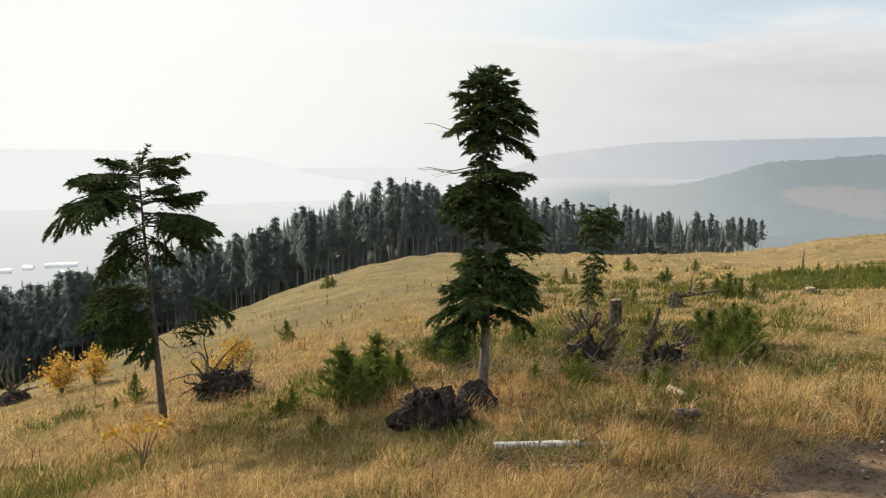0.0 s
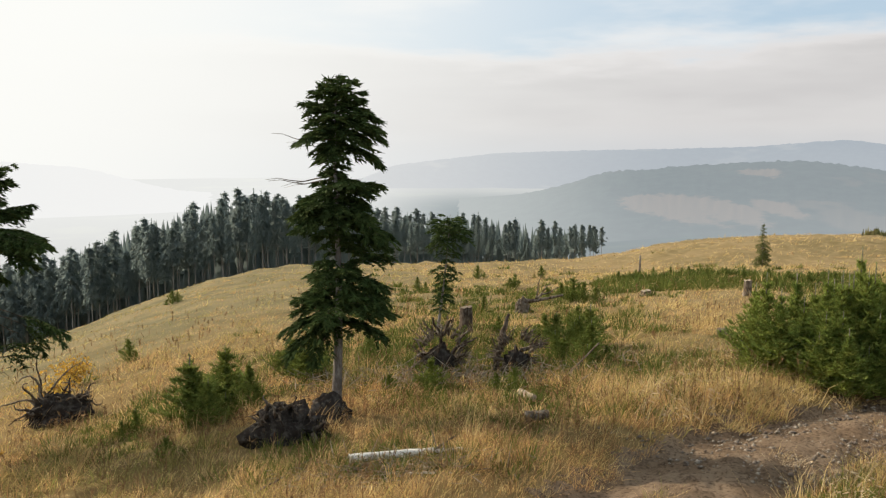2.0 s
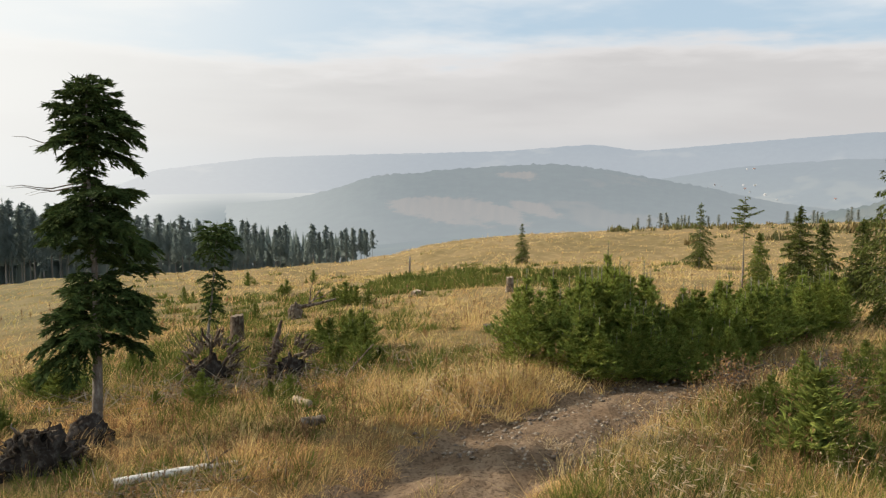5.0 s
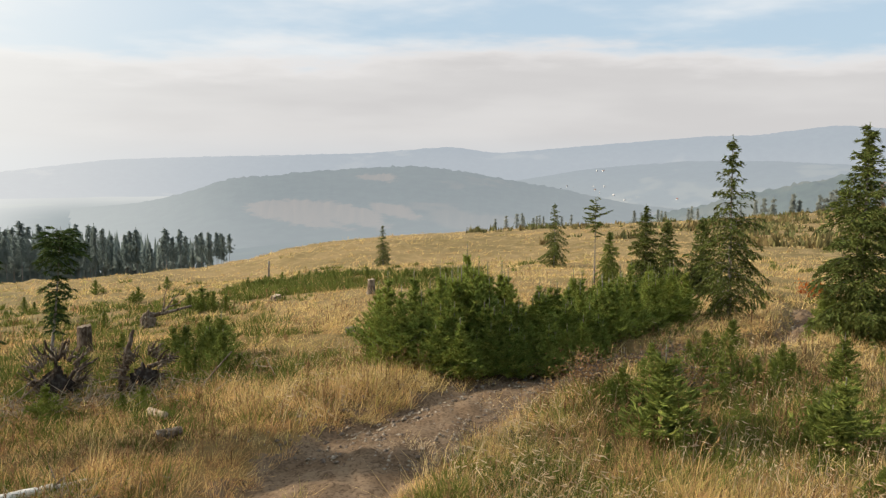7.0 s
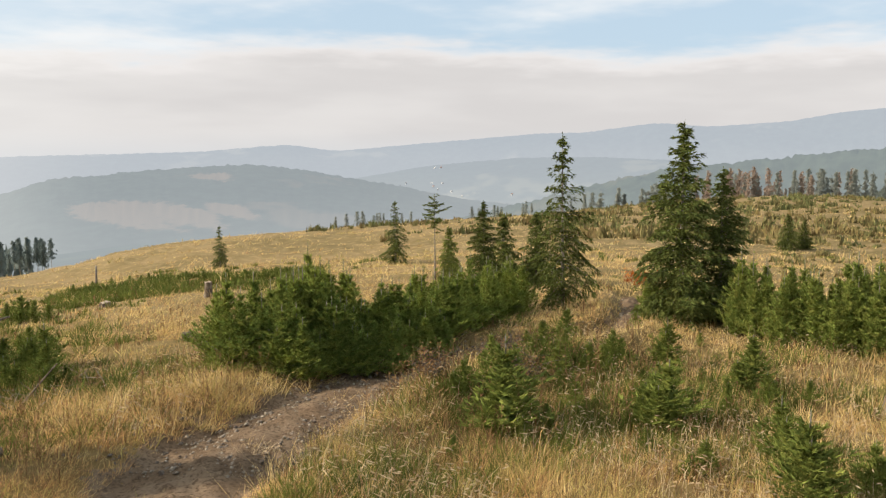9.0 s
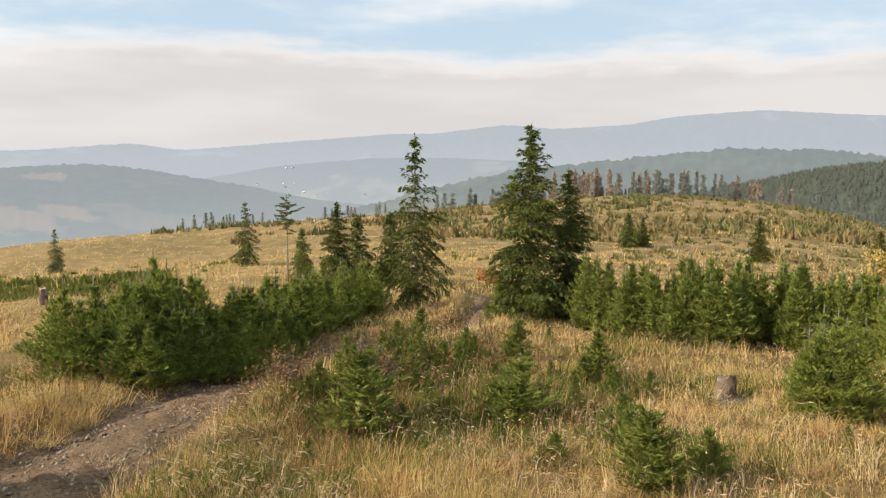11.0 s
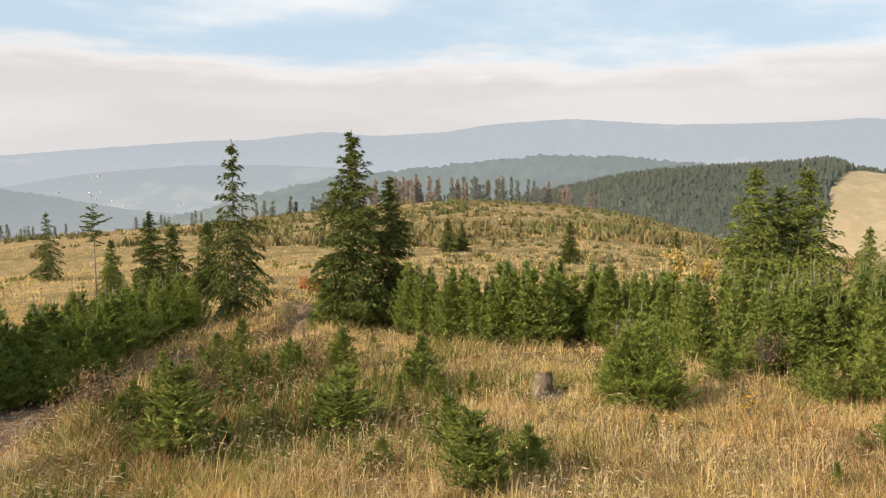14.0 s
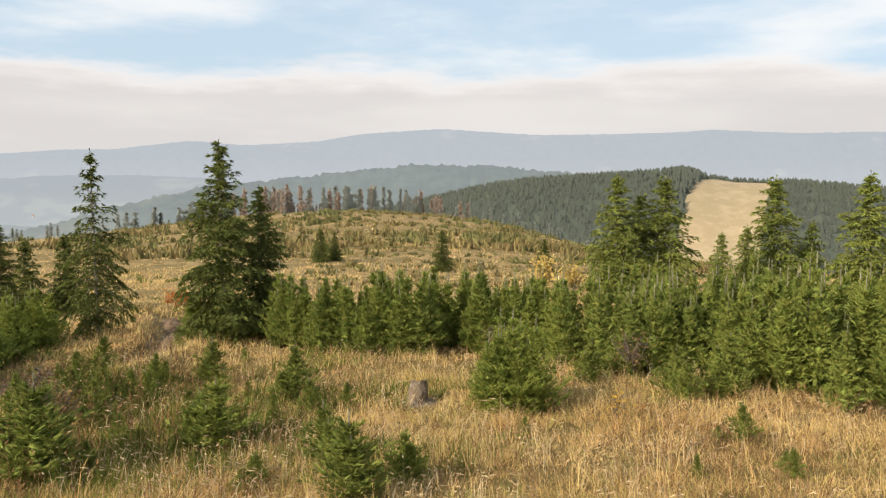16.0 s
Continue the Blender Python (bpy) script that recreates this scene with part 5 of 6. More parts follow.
def root_plate(rng, x, y, width, tall, count, label, turn=0.0, name="uprooted_stump", lumps=1.0, material=None, mass=1.0, upward=0.0, stout=1.0):
    """Earth and roots of a thrown tree, tipped on edge."""
    ob = thing(name, label, "root plate", x, y)
    ob.rotation_euler = (0, 0, radians(turn))
    u, w = np.meshgrid(np.linspace(0, 2 * np.pi, 26, endpoint=False), np.linspace(-0.5 * np.pi, 0.5 * np.pi, 14), indexing="ij")
    dirs = np.stack([np.cos(u) * np.cos(w), np.sin(u) * np.cos(w), np.sin(w)], -1)
    bump = 1 + lumps * (0.20 * waves(dirs[..., 0] * 2 + x, dirs[..., 2] * 2 + dirs[..., 1] * 1.5 + y, 1.5, 5) + 0.16 * waves(dirs[..., 1] * 2 + dirs[..., 0], dirs[..., 2] * 2, 0.6, 6)
                        + 0.20 * rng.uniform(-1, 1, u.shape) * np.cos(w))
    heap_dirs = dirs.copy()
    heap_dirs[..., :2] *= np.where(w < 0, 1.15 / np.maximum(np.cos(w), 0.25), 1.0)[..., None]
    v = heap_dirs * bump[..., None] * np.array([width * 0.38, width * 0.22, tall * 0.55]) * mass + [0, 0, tall * 0.16 * mass]
    v[..., 2] = np.maximum(v[..., 2], -0.12)
    i, j = np.meshgrid(np.arange(26), np.arange(13), indexing="ij")
    k, k2 = i * 14 + j, (i + 1) % 26 * 14 + j
    part("earth", Geo().add(v, np.stack([k, k2, k2 + 1, k + 1], -1).reshape(-1, 4)), material or M_EARTH, ob, "dark clotted earth")
    for _ in range(count):
        q = rng.uniform(0, 2 * np.pi)
        start = np.array([math.cos(q) * width * 0.3, rng.uniform(-0.5, 0.3) * width * 0.4, tall * (0.38 + 0.30 * math.sin(q))])
        out = np.array([math.cos(q), rng.uniform(-0.9, 0.5), 0.8 * math.sin(q) + rng.uniform(-0.2, 0.35) + upward])
        pts, rad = crooked(rng, start, out, rng.uniform(0.3, 1.0) * width * 0.5, rng.uniform(0.010, 0.034) * width * stout, 0.55 if stout == 1 else 0.22)
        g = Geo().tube(pts, rad, 5, 0.2, rng)
        for _k in range(2):
            m = rng.randint(2, 6)
            p2, r2 = crooked(rng, pts[m], rng.normal(0, 1, 3) + out * 0.6, 0.22 * width, rad[m] * 0.6, 0.5, 0.1, 5)
            g.tube(p2, r2, 4)
        part("root", g, M_ROOT if rng.rand() < (0.6 if stout == 1 else 0.25) else M_DEADWOOD, ob)
    return ob


mound = root_plate(r, -0.15, 14.15, 1.4, 0.80, 30, "dark mound of a torn-out root plate with dead grass", 8, lumps=2.0, mass=1.0)
root_plate(r, 0.55, 15.2, 0.9, 0.72, 5, "dark earthy root lump behind the fir", 20, lumps=1.2)
tangle = root_plate(r, 3.4, 19.8, 1.35, 1.35, 84, "tangled grey roots of an uprooted stump", 0, mass=0.6, stout=0.95, upward=0.75, lumps=1.2)
snag = root_plate(r, 5.1, 19.3, 1.2, 1.2, 80, "tangled weathered root stump with a broken spike", 0, mass=0.6, stout=0.95, upward=0.6, lumps=1.2)
for x0, way_, L in ((-0.1, (-0.05, 0, 1.0), 1.5), (0.12, (0.35, -0.1, 1.0), 1.15), (-0.3, (-0.4, 0, 0.9), 0.9)):
    pts, rad = crooked(r, (x0, 0, 0.2), way_, L, 0.05, 0.2)
    part("upright_root", Geo().tube(pts, rad + 0.008, 7, 0.2, r), M_ROOT, tangle, "dark upright broken root")
pts = [(-0.48, 0, 0.05), (-0.44, 0.02, 0.40), (-0.36, 0, 0.68), (-0.34, -0.02, 0.92), (-0.24, 0, 1.12), (-0.22, 0, 1.28), (-0.17, 0, 1.38)]
part("spike", Geo().tube(pts, np.linspace(0.085, 0.03, 7), 8, 0.15, r), M_ROOT, snag, "broken upright spike of grey wood")
pts, rad = crooked(r, (0.1, 0, 0.5), (1.0, 0, 0.25), 0.9, 0.05, 0.2)
part("root", Geo().tube(pts, rad, 6, 0.15, r), M_DEADWOOD, snag)
old = root_plate(r, 8.4, 30.8, 0.7, 0.75, 8, "pale weathered upturned root with a fallen stem", 0, material=M_DEADWOOD)
pts, rad = crooked(r, (0.1, 0, 0.40), (1.0, 0.1, 0.28), 1.7, 0.06, 0.07)
part("fallen_stem", Geo().tube(pts, rad + 0.02, 8, 0.1, r), M_DEADWOOD, old, "pale barkless stem")
for q in ((0.9, 0, 0.75), (0.75, 0.2, 0.5), (-0.2, 0, 1.0)):
    pts, rad = crooked(r, (0.5, 0, 0.5), q, 1.3, 0.035, 0.2)
    part("root", Geo().tube(pts, rad, 5, 0.1, r), M_DEADWOOD, old)
heap = root_plate(r, -5.3, 20.4, 1.7, 0.85, 44, "dark brush-covered root heap with bare crooked branches", 0)
for q in ((-1, 0, 0.35), (-0.8, 0, 0.9), (-0.5, 0.1, 1.3), (-1, -0.2, 0.0), (0.5, 0, 0.9)):
    pts, rad = crooked(r, (-0.4, 0, 0.5), q, 1.4, 0.035, 0.3)
    part("branch", Geo().tube(pts, rad, 5, 0.1, r), M_DEADWOOD, heap)
brush = root_plate(r, -14.6, 28.6, 1.3, 0.6, 6, "dark fallen crown with bare crooked branches", 0)
for q in ((1, 0, 0.6), (0.8, 0, 1.0), (-0.5, 0.1, 0.8), (1, -0.2, 0.25), (0.2, 0, 1)):
    pts, rad = crooked(r, (-0.2, 0, 0.4), q, 1.9, 0.05, 0.28)
    part("branch", Geo().tube(pts, rad, 5, 0.1, r), M_DEADWOOD, brush)


# ---- broad-leaved shrubs in autumn leaf ----
def shrub(rng, name, label, x, y, wide, tall, leaves, material, stems=7, leaf=0.05, low=0.25, cluster=0.13):
    ob = thing(name, label, "shrub", x, y)
    wood, tips = Geo(), []
    for _ in range(stems):
        q, lean_ = rng.uniform(0, 2 * np.pi), rng.uniform(0.1, 1.0)
        pts, rad = crooked(rng, (0, 0, -0.05), (math.cos(q) * lean_ * wide / tall * 0.5, math.sin(q) * lean_ * wide / tall * 0.5, 1), tall * rng.uniform(0.75, 1.05), 0.012 * tall + 0.004, 0.13)
        wood.tube(pts, rad, 4)
        for p in pts[2:]:
            if p[2] > low * tall:
                tips.append(p)
                for _k in range(2):
                    e = p + rng.normal(0, 0.16 * wide, 3) * [1, 1, 0.6]
                    wood.tube([p, (p + e) / 2 + [0, 0, 0.02], e], [0.005, 0.004, 0.002], 3)
                    tips.append(e)
    part("stem", wood, M_FIR_BARK, ob)
    tips = np.array(tips)
    c = tips[rng.randint(len(tips), size=leaves)] + rng.normal(0, cluster * wide, (leaves, 3)) * [1, 1, 0.8]
    c = c[c[:, 2] > 0.06]
    a1 = rng.normal(0, 1, c.shape)
    a1 /= np.linalg.norm(a1, axis=1)[:, None]
    a2 = np.cross(a1, rng.normal(0, 1, c.shape))
    a2 /= np.linalg.norm(a2, axis=1)[:, None]
    s = leaf * rng.uniform(0.6, 1.3, len(c))[:, None]
    v = np.stack([c - a1 * s, c + a2 * s * 0.55, c + a1 * s, c - a2 * s * 0.55], 1)
    part("foliage", Geo().add(v, np.arange(len(c) * 4).reshape(-1, 4)), material, ob)
    return ob


r = np.random.RandomState(75)
shrub(r, "yellow_shrub", "golden-orange autumn shrub on the slope edge", -12.3, 27.0, 1.2, 1.25, 900, M_YELLOW, 9, 0.06)
shrub(r, "yellow_shrub", "golden-orange autumn shrub on the slope edge", -11.3, 27.2, 1.0, 1.3, 700, M_YELLOW, 8, 0.06)
shrub(r, "yellow_shrub", "bright yellow autumn shrub above a root heap", -6.3, 25.6, 1.0, 0.95, 650, M_YELLOW, 8, 0.05)
shrub(r, "yellow_shrub", "yellow-leaved shrub growing out of a root heap", -5.6, 20.9, 0.9, 1.05, 500, M_YELLOW, 8, 0.05)
shrub(r, "orange_sapling", "thin leafless sapling with a few orange leaves at its top", -5.3, 14.5, 0.6, 1.15, 120, M_YELLOW, 5, 0.065, 0.6, 0.10)
shrub(r, "red_shrub", "low rust-red autumn shrub beside the spruces", 32.0, 20.0, 1.6, 0.6, 500, M_RED_LEAF, 8, 0.07)
shrub(r, "yellow_birch", "small yellow birch beyond the thicket", 42.1, 6.3, 1.3, 2.0, 420, M_PALE_YELLOW, 8, 0.10)
shrub(r, "yellow_birch", "small yellow birch beyond the thicket", 44.8, 5.0, 1.1, 1.7, 380, M_PALE_YELLOW, 8, 0.10)
shrub(r, "pale_leaved_sapling", "leggy sapling with a few pale yellow leaves", 16.2, 1.0, 0.7, 0.6, 70, M_YELLOW, 5, 0.04)
shrub(r, "pale_leaved_sapling", "leggy sapling with a few pale yellow leaves", 17.0, 2.9, 0.6, 0.7, 70, M_YELLOW, 5, 0.04)
shrub(r, "brown_shrub", "bare reddish-brown shrub between young spruces", 20.8, 0.9, 0.9, 1.3, 220, M_DEAD_WEED, 12, 0.035)
shrub(r, "brown_shrub", "bare reddish-brown shrub between young spruces", 21.6, 4.4, 0.9, 1.2, 220, M_DEAD_WEED, 12, 0.035)
shrub(r, "brown_shrub", "bare reddish-brown weed bush on the track bank", 11.0, 11.3, 1.2, 0.75, 700, M_DEAD_WEED, 16, 0.026)
shrub(r, "brown_shrub", "bare reddish-brown weed bush on the track bank", 12.6, 10.6, 1.3, 0.9, 700, M_DEAD_WEED, 16, 0.026)
shrub(r, "brown_shrub", "bare reddish-brown weed bush on the track bank", 14.4, 12.3, 1.5, 0.8, 700, M_DEAD_WEED, 16, 0.026)
for x, y, h in ((10.4, 11.75, 0.5), (11.4, 11.85, 0.6), (12.5, 12.0, 0.65), (13.4, 12.1, 0.6)):
    shrub(r, "brown_shrub", "bare reddish-brown weed bush on the track bank", x, y, 1.0, h, 420, M_DEAD_WEED, 14, 0.026)
shrub(r, "yellow_shrub", "yellow-leaved sprig beside a spruce thicket", 10.1, 17.2, 0.6, 1.3, 120, M_YELLOW, 5, 0.045)

# ---- grass: blades with real form, one object a kind ----
def blades(rng, x, y, tall, wide, lean, fall, bent=True):
    """Grass blades at plan places, leaning by a share of their height towards fall; bent ones have a knee."""
    m = len(x)
    z = land(x, y) - 0.03
    q = rng.uniform(0, 2 * np.pi, m)
    side = np.stack([np.cos(q), np.sin(q), np.zeros(m)], -1) * (wide / 2)[:, None]
    drift = np.stack([np.cos(fall), np.sin(fall), np.zeros(m)], -1) * (lean * tall)[:, None]
    foot = np.stack([x, y, z], -1)
    up = np.array([0, 0, 1.0]) * (tall * np.sqrt(np.clip(1 - 0.6 * lean**2, 0.12, 1)))[:, None]
    if bent:
        v = np.stack([foot - side, foot + side, foot + drift * 0.35 + up * 0.68 + side * 0.75, foot + drift * 0.35 + up * 0.68 - side * 0.75, foot + drift + up], 1)
        k = np.arange(m)[:, None] * 5
        return Geo().add(v, k + np.array([[0, 1, 2, 3]]), k + np.array([[3, 2, 4]]))
    v = np.stack([foot - side, foot + side, foot + drift + up], 1)
    return Geo().add(v, np.arange(m * 3).reshape(-1, 3))


def scatter(rng, count, near, far, power, a0=-32.0, a1=107.0):
    """Places thick near the foreground and thinner with distance."""
    e = 1 - power
    d = (near**e + (far**e - near**e) * rng.rand(count)) ** (1 / e)
    a = np.radians(rng.uniform(a0, a1, count))
    return d * np.sin(a), d * np.cos(a)


def spread(rng, x, y, per, size):
    """Each place becomes a tussock: blades round it that splay outwards."""
    x, y, size = np.repeat(x, per), np.repeat(y, per), np.repeat(size, per)
    q, w = rng.uniform(0, 2 * np.pi, len(x)), np.sqrt(rng.rand(len(x)))
    return x + np.cos(q) * w * size, y + np.sin(q) * w * size, q, w


def hummock(x, y, cx, cy, rx, ry):
    return np.exp(-((x - cx) / rx) ** 2 - ((y - cy) / ry) ** 2)


def clearings(x, y):
    """Trodden spots before the logs and stumps, where the grass lies low."""
    return sum(hummock(x, y, *q) for q in ((1.35, 12.2, 0.75, 0.5), (4.3, 15.6, 0.6, 0.5), (3.95, 13.8, 0.5, 0.4), (16.1, 4.85, 0.6, 0.5), (-0.2, 13.6, 0.8, 0.4), (3.3, 18.9, 1.0, 0.5), (4.9, 18.4, 0.9, 0.5), (5.1, 25.2, 0.5, 0.8)))


def sorts(x, y):
    """Shares of rust weeds and of olive grass over the slope."""
    d = np.hypot(x, y)
    east = np.clip((np.degrees(np.arctan2(x, y)) - 42) / 18, 0, 1)
    rust = 0.46 - 0.12 * east + 0.50 * waves(x, y, 9, 82) + 0.40 * waves(x, y, 2.4, 95) + 0.55 * hummock(x, y, 2.5, 16.5, 5, 5) + 0.25 * hummock(x, y, -4, 42, 18, 28) + 0.5 * hummock(x, y, 12.5, 10.5, 4, 2.5) + 0.15 * hummock(x, y, 15, -1, 3, 4) - 0.25 * (d > 35)
    olive = 0.26 - 0.05 * east + 0.50 * waves(x, y, 7, 83) + 0.40 * waves(x, y, 2.1, 96) + 0.35 * hummock(x, y, -5, 14, 5, 4) + 0.75 * hummock(x, y, -10, 50, 17, 35) + 0.55 * hummock(x, y, 9.5, 6.5, 3.5, 4) + 0.45 * hummock(x, y, 21, 40, 5, 9) + 0.4 * hummock(x, y, 7, 28, 5, 9) + 0.4 * np.clip((d - 22) / 8, 0, 1) * np.clip((8 - x) / 6, 0, 1)
    blond = hummock(x, y, 8.3, 15.2, 3.6, 2.6)
    rust, olive = rust - 0.5 * blond, olive - 0.25 * blond
    open_ = np.clip((d - 60) / 40, 0, 1) * np.clip((x - 15) / 20, 0, 1)
    return np.clip(rust, 0.03, 0.85) * (1 - 0.6 * open_), np.clip(olive, 0.05, 0.8) * (1 - 0.7 * open_)


r = np.random.RandomState(80)
kinds = {"straw": [], "olive": [], "rust": []}
for near, far, power, count, per, bent in ((2.2, 8.5, 0.6, 2600, 7, False), (8, 40, 1.3, 5200, 5, False), (7.5, 18, 1.2, 9500, 15, True), (7.5, 20, 1.2, 15000, 14, False), (15.5, 33, 1.4, 14000, 15, False), (28, 190, 1.45, 22000, 9, False), (24, 62, 1.1, 17000, 8, False)):
    cx, cy = scatter(r, count, near, far, power) if count > 6000 else scatter(r, count, near, far, power, -32 if near < 3 else 107, 328)
    d, a = np.hypot(cx, cy), np.degrees(np.arctan2(cx, cy))
    rust, olive = sorts(cx, cy)
    kind = np.where(r.rand(count) < rust * 0.8, 2, np.where(r.rand(count) < olive, 1, 0))
    low = np.where(d > 28, np.clip(np.interp(a, [-12, 2, 8], [0.5, 0.6, 1.0]), 0.4, 1), 1.0)
    tuft = np.where(d > 28, 0.16, 0.195) * np.exp(0.52 * r.normal(0, 1, count)) * (1 + 0.45 * waves(cx, cy, 3.2, 84)) * (1 + 0.4 * waves(cx, cy, 1.2, 85)) * low * np.array([1.08, 0.85, 0.72])[kind] * (1 + 0.45 * hummock(cx, cy, 8.3, 15.2, 3.6, 2.6))
    tuft = np.clip(tuft, 0.06, 0.65)
    td = track_distance(cx, cy)
    tuft *= np.clip((td - 0.4) / 0.6, 0.6, 1)
    keep = ((td > 0.86 + 0.25 * waves(cx, cy, 1.3, 81)) | ((td < 0.16) & (waves(cx, cy, 1.6, 93) > 0.75))) & ((waves(cx, cy, 2.2, 88) > -0.75) | (d > 25) | (td < 2.2)) & (clearings(cx, cy) < 0.45)
    cx, cy, d, kind, tuft = (q[keep] for q in (cx, cy, d, kind, tuft))
    wind = r.normal(0.3, 0.5, len(cx))
    x, y, q, w = spread(r, cx, cy, per, (0.07 + 0.006 * d) * r.uniform(0.6, 1.6, len(cx)))
    d, kind, tuft, wind = (np.repeat(k, per) for k in (d, kind, tuft, wind))
    tall = tuft * r.uniform(0.55, 1.25, len(x))
    wide = np.maximum(0.0048, 0.00062 * d + 0.0004 * np.maximum(d - 30, 0)) * r.uniform(0.7, 1.3, len(x)) * np.array([1, 1.15, 1.1])[kind]
    lean = np.clip(0.42 + 0.70 * w + r.normal(0, 0.30, len(x)), 0.02, 1.35)
    fall = np.where(r.rand(len(x)) < 0.35, wind, q + r.normal(0, 0.5, len(x)))
    for k, name in enumerate(kinds):
        s = kind == k
        kinds[name].append((x[s], y[s], tall[s], wide[s], lean[s], fall[s], bent))
for name, material, label in (("straw", M_STRAW, "tall dry straw-yellow grass covering the slope"), ("olive", M_GREEN_GRASS, "olive-green grass tufts among the dry straw"), ("rust", M_RUST, "rust-brown dead weeds and bilberry in the grass")):
    g = Geo()
    for piece in kinds[name]:
        b = blades(r, *piece)
        for v in b.v:
            g.v.append(v)
        for loops in b.loops:
            g.loops.append(loops + g.count)
        g.sizes += b.sizes
        g.count += b.count
    ob = new(name + "_grass", g.mesh(name + "_grass"))
    ob.data.materials.append(material)
    tagged(ob, label, "grass", kind="stuff")

# taller seeding stalks in the foreground, nodding over
x, y = scatter(r, 6500, 8, 24, 1.4, 20, 107)
keep = (track_distance(x, y) > 1.1) & (waves(x, y, 3.0, 89) > -0.1)
x, y = x[keep], y[keep]
tall = r.uniform(0.35, 0.62, len(x))
fall = r.normal(0.2, 0.6, len(x))
lean = np.clip(r.normal(0.8, 0.25, len(x)), 0.1, 1.2)
stalks = blades(r, x, y, tall, np.full(len(x), 0.007), lean, fall)
foot = np.stack([x, y, land(x, y) - 0.03], -1)
tip = foot + np.stack([np.cos(fall), np.sin(fall), np.zeros(len(x))], -1) * (lean * tall)[:, None] + np.array([0, 0, 1.0]) * (tall * np.sqrt(np.clip(1 - 0.6 * lean**2, 0.12, 1)))[:, None]
stalks.shoots(tip - np.array([0, 0, 0.02]), np.stack([np.cos(fall), np.sin(fall), 0.3 - lean], -1), r.uniform(0.10, 0.18, len(x)), np.full(len(x), 0.024))
ob = new("grass_stalks", stalks.mesh("grass_stalks"))
ob.data.materials.append(M_SEED)
tagged(ob, "tall pale seeding grass stalks nodding in the wind", "grass", kind="stuff")

# a trodden clump of pale grass between the ruts
clump = thing("grass_clump", "flattened clump of pale dry grass between track ruts", "grass", 7.5, 11.85)
x, y, q, w = spread(r, np.full(30, 0.0) + r.normal(0, 0.16, 30), r.normal(0, 0.10, 30), 9, np.full(30, 0.10))
tufts = blades(r, x + 7.5, y + 11.85, r.uniform(0.10, 0.24, len(x)), np.full(len(x), 0.008), np.clip(0.7 + 0.5 * w, 0, 1.3), q)
tufts.v = [v - np.array([7.5, 11.85, clump.location.z], np.float32) for v in tufts.v]
part("tuft", tufts, M_SEED, clump)

# dead brown weeds: stalks with side twigs
x, y = scatter(r, 27000, 8, 42, 1.4)
want = 0.18 + 0.5 * waves(x, y, 5, 92) + 0.7 * hummock(x, y, 2.5, 16.5, 4.5, 4) + 0.8 * hummock(x, y, 12.5, 10.5, 4.5, 2.5) + 0.4 * hummock(x, y, 15, -1, 4, 4) + 0.3 * hummock(x, y, 6, 15, 3, 3)
keep = (r.rand(len(x)) < want) & (track_distance(x, y) > 1.02)
x, y = x[keep], y[keep]
m = len(x)
h = r.uniform(0.14, 0.34, m) + 0.2 * r.rand(m) ** 4
foot = np.stack([x, y, land(x, y) - 0.02], -1)
tip = np.stack([r.normal(0, 0.18, m), r.normal(0, 0.18, m), np.ones(m)], -1)
wide = np.maximum(0.012, 0.0011 * np.hypot(x, y))
weeds = Geo().shoots(foot, tip, h, wide, False)
for k in range(6):
    u = r.uniform(0.25, 0.95, m)
    weeds.shoots(foot + tip * (h * u)[:, None], np.stack([r.normal(0, 1, m), r.normal(0, 1, m), r.uniform(0.1, 0.9, m)], -1), h * r.uniform(0.2, 0.45, m), wide * 1.3, False)
ob = new("dead_weeds", weeds.mesh("dead_weeds"))
ob.data.materials.append(M_DEAD_WEED)
tagged(ob, "brown dead willowherb and weeds among the grass", "weeds", kind="stuff")

# single tall dry stalks standing over the saplings
m = 170
x, y = np.concatenate([r.normal(12.8, 2.2, 110), r.normal(8.6, 1.6, 60)]), np.concatenate([r.normal(9.6, 1.4, 110), r.normal(14.6, 1.2, 60)])
keep = track_distance(x, y) > 1.15
x, y = x[keep], y[keep]
m = len(x)
h = r.uniform(0.5, 1.05, m)
foot = np.stack([x, y, land(x, y) - 0.02], -1)
lean = np.stack([r.normal(0, 0.08, m), r.normal(0, 0.08, m), np.ones(m)], -1)
tall_stalks = Geo().shoots(foot, lean, h, np.full(m, 0.012))
for k in range(14):
    u = r.uniform(0.5, 1.0, m)
    tall_stalks.shoots(foot + lean * (h * u)[:, None], np.stack([r.normal(0, 1, m), r.normal(0, 1, m), r.uniform(0.3, 1.2, m)], -1), r.uniform(0.05, 0.13, m), np.full(m, 0.016), False)
ob = new("tall_dead_stalks", tall_stalks.mesh("tall_dead_stalks"))
ob.data.materials.append(M_DEAD_WEED)
tagged(ob, "single tall brown dry willowherb stalks standing over saplings", "weeds", kind="stuff")

